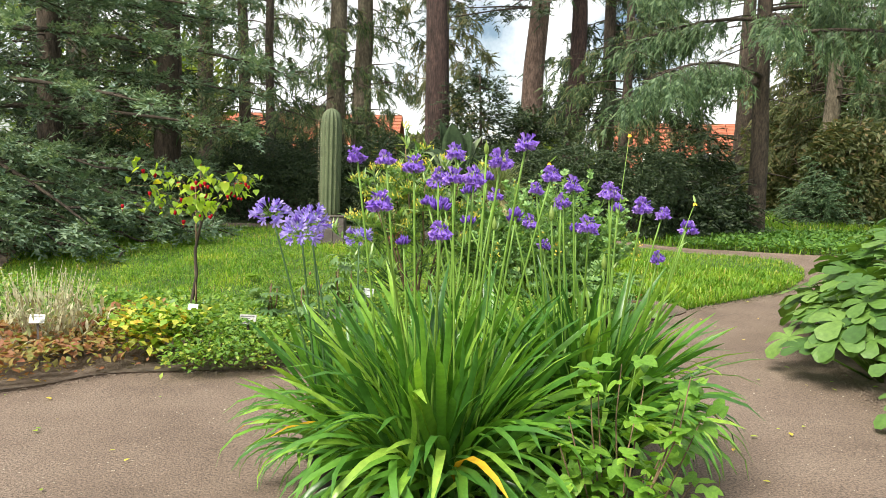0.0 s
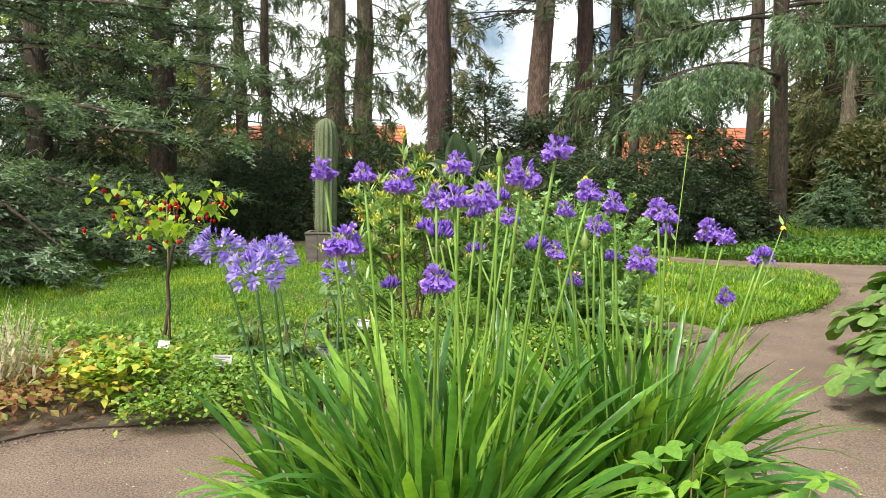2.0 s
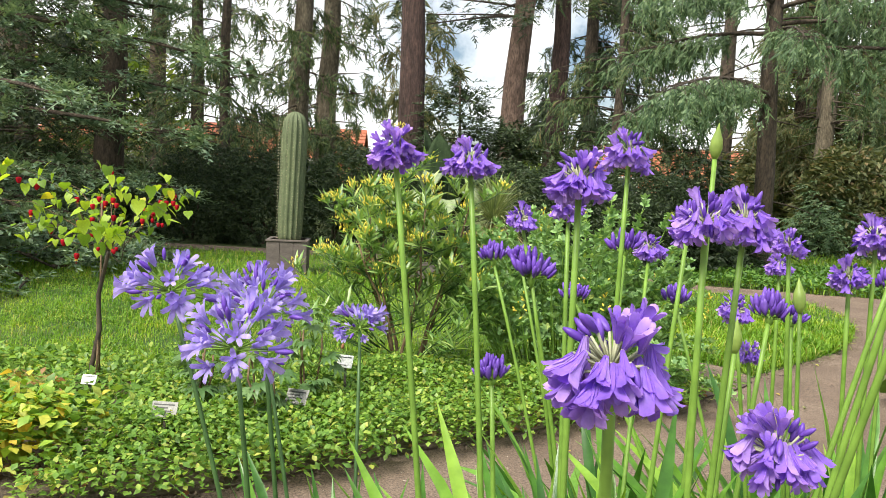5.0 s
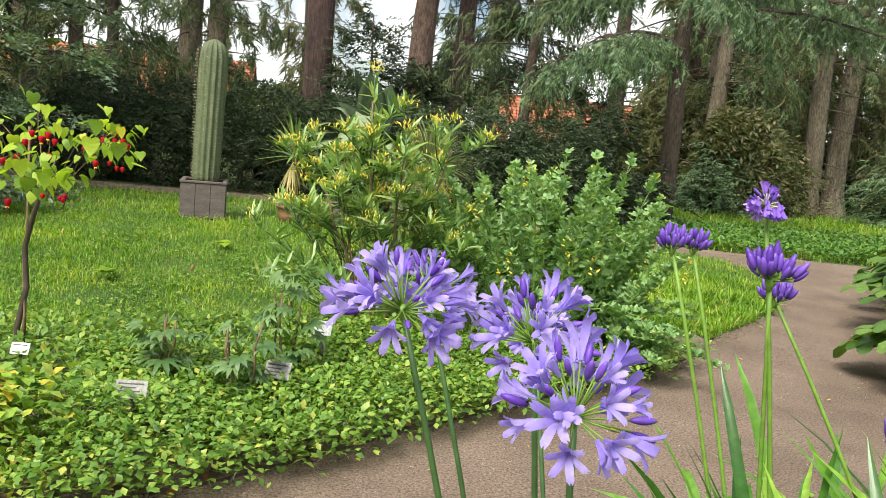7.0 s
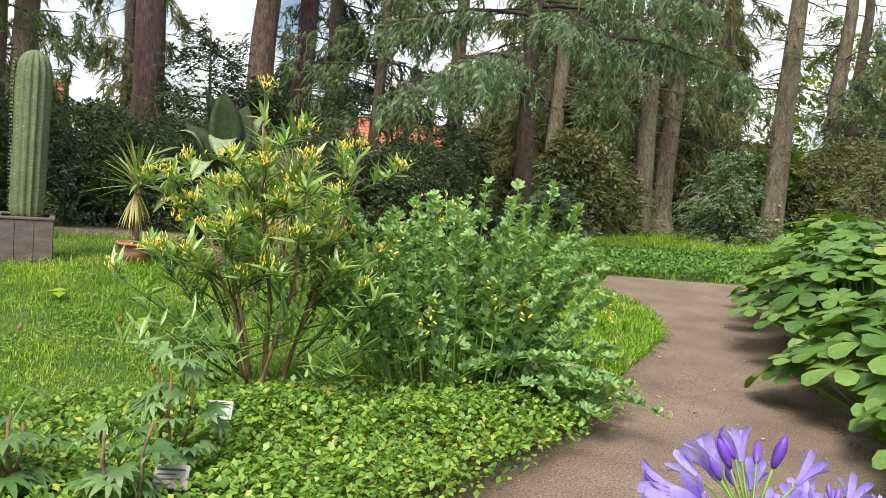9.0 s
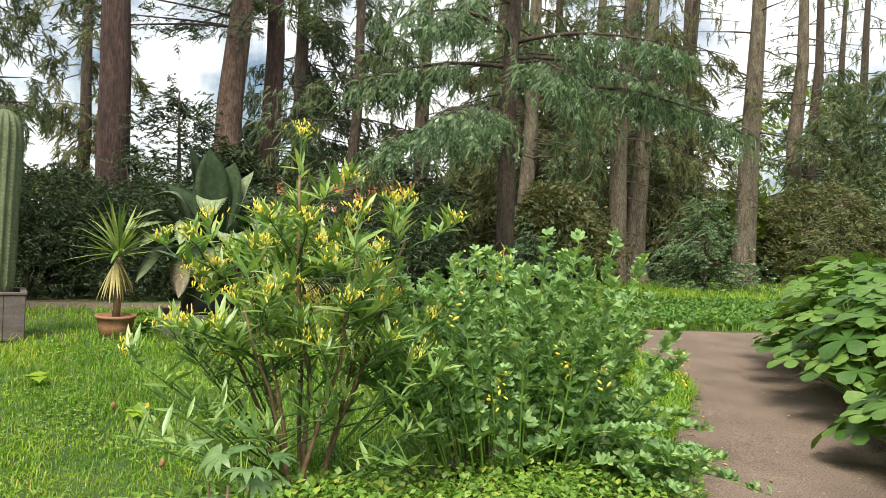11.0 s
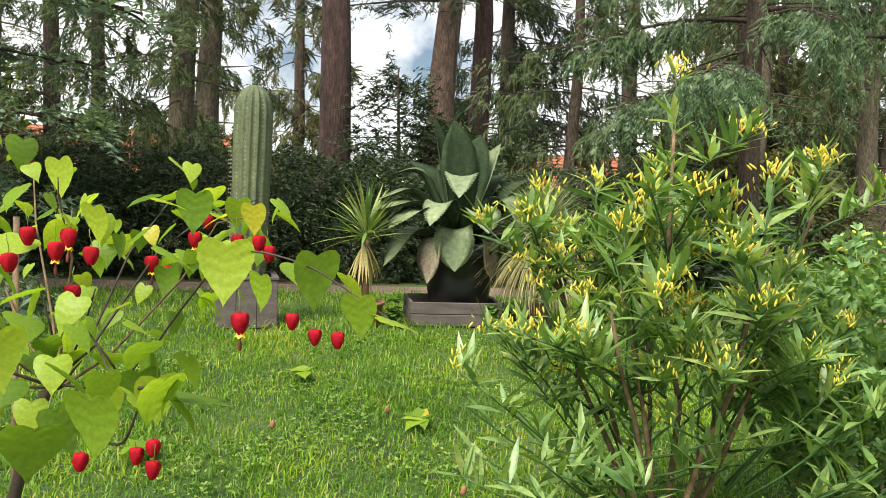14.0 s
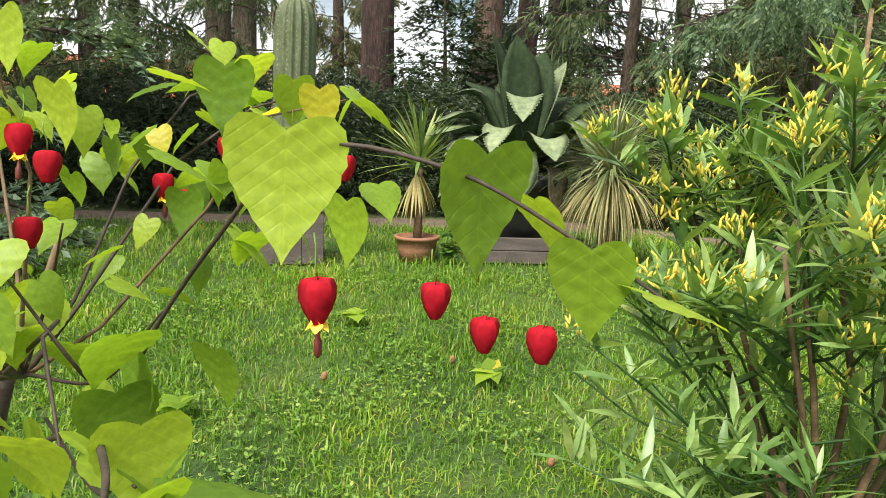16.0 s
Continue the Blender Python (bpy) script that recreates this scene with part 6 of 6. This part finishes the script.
for k in range(ribs):
    a = 2 * np.pi * k / ribs
    for z in np.arange(0.42, 1.86, 0.034):
        r = float(np.interp(z, [p[1] for p in prof], [p[0] for p in prof])) * 1.095
        for m_ in range(4):
            P.append((r * np.cos(a), r * np.sin(a), z)), Y.append(a - np.pi / 2 + gb.normal(0, 0.6)), T.append(gb.normal(0, 0.6)), S.append(gb.uniform(0.6, 1.2))
part("spine", mesh_of("spine", *scatter((np.array([(-.0012, 0, 0), (.0012, 0, 0), (0, 0.018, 0), (0, 0, 0.002)]), [(0, 1, 2), (0, 3, 2)]), P, Y, T, S), M_SPINE, False), cac, "rows of short pale spines")["kind"] = "stuff"
for k, (x0, y0, x1, y1) in enumerate(((-.24, -.24, .24, -.215), (-.24, .215, .24, .24), (-.24, -.214, -.215, .214), (.215, -.214, .24, .214))):
    wide = x1 - x0 > 0.1
    for q in range(3):
        lo_, hi_ = ((x0 if wide else y0) + (0.48 if wide else 0.428) / 3 * q_ for q_ in (q, q + 0.985))
        bx_ = box(lo_, y0, 0.0, hi_, y1, 0.385, 0.004) if wide else box(x0, lo_, 0.0, x1, hi_, 0.385, 0.004)
        part("plank", mesh_of("plank", *bx_, M_WOODGREY, False), cac)
part("rim", mesh_of("rim", *merge([(v, [list(q) for q in f]) for v, f in (box(-.25, -.25, .386, .25, -.2, .41), box(-.25, .2, .386, .25, .25, .41), box(-.25, -.199, .386, -.2, .199, .41), box(.2, -.199, .386, .25, .199, .41))]), M_WOODGREY, False), cac)
part("soil", mesh_of("soil", *box(-.212, -.212, .05, .212, .212, .36, 0), M_SOIL, False), cac)

# timber bed with the great agave in a black pot
GX, GY = 0.33, 10.25
gzz = float(height(GX, GY)) + 0.02
bedbox = thing("timber_box", (GX, GY, gzz), "low weathered timber box round the big black pot", "planter")
for (x0, y0, x1, y1) in ((-.44, -.30, .36, -.27), (-.44, .33, .36, .36), (-.44, -.268, -.41, .328), (.33, -.268, .36, .328)):
    for z0, z1 in ((0, 0.1), (0.104, 0.205)):
        part("plank", mesh_of("plank", *box(x0, y0, z0, x1, y1, z1, 0.005), M_WOODGREY, False), bedbox)
part("soil", mesh_of("soil", *box(-.405, -.265, 0.0, .325, .325, .12, 0), M_SOIL, False), bedbox)
aga = thing("agave", (GX + 0.02, GY + 0.04, gzz + 0.12), "huge old agave with broad toothed leaves in a black pot", "succulent")
pot(aga, 0.33, 0.54, M_BLACKPOT, label="large black plastic pot")


def agave_leaf(l, w, rise, fall, bend, n=18):
    """A thick gutter-shaped leaf along +y that climbs, folds over at bend (0 to 1) and ends in a point, with toothed rims."""
    u = np.linspace(0, 1, n + 1)
    ang = np.radians(rise + (fall - rise) * smooth01((u - bend + 0.14) / 0.28))
    y = np.concatenate([[0], np.cumsum(np.cos(ang[:-1]))]) * l / n
    z = np.concatenate([[0], np.cumsum(np.sin(ang[:-1]))]) * l / n
    hw = w / 2 * np.interp(u, (0, 0.15, 0.4, 0.6, 0.76, 0.88, 0.96, 1), (0.62, 0.6, 0.82, 1.0, 0.9, 0.55, 0.2, 0.01))
    gut = hw * np.interp(u, (0, bend, 1), (0.55, 0.32, 0.12))
    thick = 0.03 * np.interp(u, (0, 0.6, 1), (1.5, 0.6, 0.1))
    nz, ny = np.cos(ang), -np.sin(ang)
    v = []
    for lift, side in ((gut, -1), (gut * 0.3, -0.55), (0 * gut, 0), (gut * 0.3, 0.55), (gut, 1), (gut * 0.3 - thick * 0.8, 0.55), (-thick, 0), (gut * 0.3 - thick * 0.8, -0.55)):
        v.append(np.stack([hw * side, y + ny * lift, z + nz * lift], 1))
    v = np.stack(v, 1)
    f = [(r * 8 + c_, r * 8 + (c_ + 1) % 8, (r + 1) * 8 + (c_ + 1) % 8, (r + 1) * 8 + c_) for r in range(n) for c_ in range(8)]
    tv, k0 = [], (n + 1) * 8
    for r in range(2, n - 1):
        for c_, sd in ((0, -1), (4, 1)):
            for q in (0.0, 0.5):
                root = v[r, c_] + (v[r + 1, c_] - v[r, c_]) * q
                step = (v[r + 1, c_] - v[r, c_]) * 0.3
                f.append((k0 + len(tv), k0 + len(tv) + 1, k0 + len(tv) + 2))
                tv += [root, root + step, root + step * 0.6 + (sd * 0.013, 0, 0)]
    return np.concatenate([v.reshape(-1, 3), np.array(tv)]), f


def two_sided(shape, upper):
    """A leaf with its own upper skin; the shade beneath it is painted as a dark underside."""
    me = mesh_of("leaf", *shape, [upper, M_AGAVE_SHADE])
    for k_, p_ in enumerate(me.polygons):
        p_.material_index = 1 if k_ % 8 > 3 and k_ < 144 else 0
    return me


# upright inner leaves take the dark skin, with the rosette's inner shade in its colour
# heading (90 is towards the cactus, 180 towards the bed), length, width, rise, fall, bend
for az, l, w, r0, r1, bd, mt in (
        (15, 1.08, 0.40, 85, 80, 0.8, M_AGAVE_SHADE), (-28, 1.0, 0.36, 78, 62, 0.8, M_AGAVE_SHADE), (-62, 0.98, 0.34, 72, 58, 0.8, M_AGAVE), (55, 1.15, 0.32, 78, 70, 0.85, M_AGAVE_SHADE),
        (-78, 0.92, 0.36, 46, 22, 0.7, M_AGAVE_SHADE), (0, 0.95, 0.34, 62, 40, 0.7, M_AGAVE_SHADE), (40, 0.95, 0.32, 56, 20, 0.7, M_AGAVE_SHADE), (-45, 0.9, 0.34, 54, 20, 0.7, M_AGAVE_SHADE),
        (82, 0.92, 0.30, 66, -8, 0.72, M_AGAVE), (100, 0.94, 0.28, 48, -18, 0.6, M_AGAVE), (112, 0.94, 0.27, 36, -16, 0.55, M_AGAVE), (126, 0.9, 0.28, 32, -28, 0.55, M_AGAVE), (148, 0.8, 0.28, 46, -45, 0.6, M_AGAVE),
        (168, 0.94, 0.32, 66, -52, 0.66, M_AGAVE), (-134, 0.96, 0.36, 46, -58, 0.55, M_AGAVE), (-170, 0.76, 0.34, 36, -42, 0.62, M_AGAVE), (-100, 0.84, 0.32, 38, -20, 0.6, M_AGAVE),
        (163, 0.66, 0.38, 24, -86, 0.42, M_AGAVE), (132, 0.68, 0.28, 4, -82, 0.42, M_AGAVE_DRY), (112, 0.84, 0.32, 12, -50, 0.5, M_AGAVE), (-112, 0.80, 0.36, 12, -74, 0.48, M_AGAVE_DRY), (-140, 0.6, 0.28, 6, -86, 0.42, M_AGAVE_DRY)):
    yw = radians(az)
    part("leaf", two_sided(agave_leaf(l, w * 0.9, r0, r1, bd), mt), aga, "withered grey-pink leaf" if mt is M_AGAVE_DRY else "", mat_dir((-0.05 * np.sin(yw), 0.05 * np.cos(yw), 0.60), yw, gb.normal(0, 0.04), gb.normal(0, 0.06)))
part("rootstock", mesh_of("rootstock", *lathe([(0.12, 0.42), (0.13, 0.55), (0.09, 0.68), (0.03, 0.78)], 14), M_AGAVE_SHADE), aga)

# small yucca in a terracotta pot
yx, yy = -0.5, 10.0
yuc = thing("yucca", (yx, yy, float(height(yx, yy)) + 0.02), "young yucca with straw skirt in a terracotta pot", "plant")
pot(yuc, 0.165, 0.2, M_TERRA, label="terracotta pot")
stalk_to(yuc, np.array([(0, 0, 0.15), (0.01, 0, 0.4), (0.0, 0, 0.72)]), 0.035, 0.028, M_TWIG, "trunk", 8)
YB = [mesh_of("leaf", *blade(l, 0.026, 4, r0, r1, 0.3, LANCE), M_YUCCA) for l, r0, r1 in ((0.42, 6, -8), (0.38, 4, 4), (0.45, 8, -20))]
YS = [mesh_of("leaf", *blade(l, 0.024, 4, 2, -10, 0.3, LANCE), M_STRAW) for l in (0.4, 0.46)]
for i in range(64):
    part("leaf", YB[i % 3], yuc, "", mat_dir((0, 0, 0.72 + 0.08 * (i / 64)), i * 2.4, gb.uniform(-0.35, 1.35), gb.normal(0, 0.2), gb.uniform(0.95, 1.25)))
for i in range(34):
    part("leaf", YS[i % 2], yuc, "straw-yellow dead leaf", mat_dir((0.02 * np.cos(i * 2.4), 0.02 * np.sin(i * 2.4), 0.7), i * 2.4, gb.uniform(-1.5, -1.0), 0, gb.uniform(0.75, 1.05)))

# fountain-like dasylirion with a long straw skirt
dx, dy = 1.0, 9.95
das = thing("grass_tree", (dx, dy, float(height(dx, dy)) + 0.02), "fountain of thin grey-green blades above a straw skirt", "plant")
stalk_to(das, np.array([(0, 0, -0.02), (0.01, 0, 0.3), (0.0, 0, 0.72)]), 0.10, 0.07, M_TWIG, "trunk", 10)
n = 620
az = gb.uniform(0, 6.3, n)
part("foliage", mesh_of("foliage", *scatter(blade(0.62, 0.011, 5, 10, -45, 0.2, LANCE), np.column_stack([0.03 * -np.sin(az), 0.03 * np.cos(az), np.full(n, 0.74)]), az, gb.uniform(-0.2, 1.5, n), gb.uniform(0.7, 1.15, n)), M_DASY), das)["kind"] = "stuff"
n = 420
az = gb.uniform(0, 6.3, n)
part("skirt", mesh_of("skirt", *scatter(blade(0.66, 0.012, 4, 10, -38, 0.2, LANCE), np.column_stack([0.05 * -np.sin(az), 0.05 * np.cos(az), np.full(n, 0.72)]), az, gb.uniform(-1.35, -0.4, n), gb.uniform(0.75, 1.0, n)), leaf_mat("straw_skirt", [(0.0, (0.30, 0.24, 0.12)), (0.5, (0.44, 0.38, 0.2)), (1.0, (0.26, 0.28, 0.13))], 0.8, 0.1)), das, "straw-coloured hanging dead blades")["kind"] = "stuff"
# low seedlings round the box
for sx, sy in ((0.55, 9.82), (0.72, 9.85), (-0.28, 9.84)):
    t = thing("weed", (sx, sy, float(height(sx, sy)) + 0.03), "leafy green weed beside the timber box", "plant")
    for i in range(16):
        part("leaf", RODG[i % 3], t, "", mat_dir((0.02, 0, gb.uniform(0.02, 0.22)), i * 2.4, gb.uniform(-0.3, 0.6), 0, 0.35))
# cones and seed heads dropped on the lawn
for sx, sy in ((-0.46, 7.62), (-1.06, 7.4), (-0.2, 6.6)):
    tagged(new("fallen_cone", mesh_of("fallen_cone", *lathe([(0.002, 0), (0.012, 0.008), (0.015, 0.022), (0.01, 0.04), (0.002, 0.05)], 9), M_TERRA)), "small brown cone standing in the lawn", "cone").matrix_world = pose(sx, sy, float(height(sx, sy)) + 0.03, 12, 8, 0)
# dandelion-like lawn weeds
for sx, sy in ((-0.94, 8.2), (-0.3, 7.4), (-1.6, 7.0)):
    t = thing("lawn_weed", (sx, sy, float(height(sx, sy)) + 0.04), "broad-leaved weed standing in the lawn", "plant")
    for i in range(7):
        part("leaf", HEARTS[i % 3], t, "", mat_dir((0, 0, 0.05), i * 2.4, gb.uniform(0.0, 0.6), 0, gb.uniform(1.0, 1.5)))


# ---- plant labels ----
def plant_label(x, y, z, w, h, rz, mat, label, lines=3, tilt=25):
    g0 = float(height(x, y)) + 0.03
    t = thing("plant_label", (x, y, g0), label, "sign", "plant labels in the bed", rz=rz)
    part("stake", mesh_of("stake", *box(-0.008, 0.004, -0.05, 0.008, 0.008, z - g0, 0.001), M_WOODGREY, False), t)
    pl = part("plate", mesh_of("plate", *box(-w / 2, -0.0015, -h / 2, w / 2, 0.0015, h / 2, 0.0008), mat, False), t, "", Matrix.Translation((0, 0, z - g0)) @ Matrix.Rotation(radians(-tilt), 4, "X"))
    for i in range(lines):
        ww = w * (0.8, 0.55, 0.7, 0.4)[i % 4]
        zz_ = h * (0.30 - 0.6 * i / max(lines - 1, 1))
        part("text_line", mesh_of("text_line", *box(-w * 0.42, -0.0026, zz_ - h * 0.035, -w * 0.42 + ww, -0.0018, zz_ + h * 0.035, 0), M_INK, False), pl)
    return t


plant_label(-1.28, 4.66, 0.235, 0.085, 0.055, -5, M_LABEL, "small white plant label with dark print on a stake", 2)
plant_label(0.10, 4.92, 0.36, 0.095, 0.075, -14, M_LABEL, "white plant label with dark print by the shrub", 2)
plant_label(-0.62, 4.08, 0.275, 0.125, 0.075, 0, M_LABEL_GREY, "grey engraved plant label in the leaf carpet", 4)
plant_label(-0.08, 4.50, 0.255, 0.12, 0.085, -12, M_LABEL_GREY, "grey tilted plant label under the hellebore", 4, 35)
plant_label(-1.87, 3.52, 0.34, 0.10, 0.06, 10, M_LABEL, "white plant label among dried stems", 1)
plant_label(1.95, 5.72, 0.2, 0.06, 0.06, -20, M_LABEL, "small white plant label by the false indigo", 2)
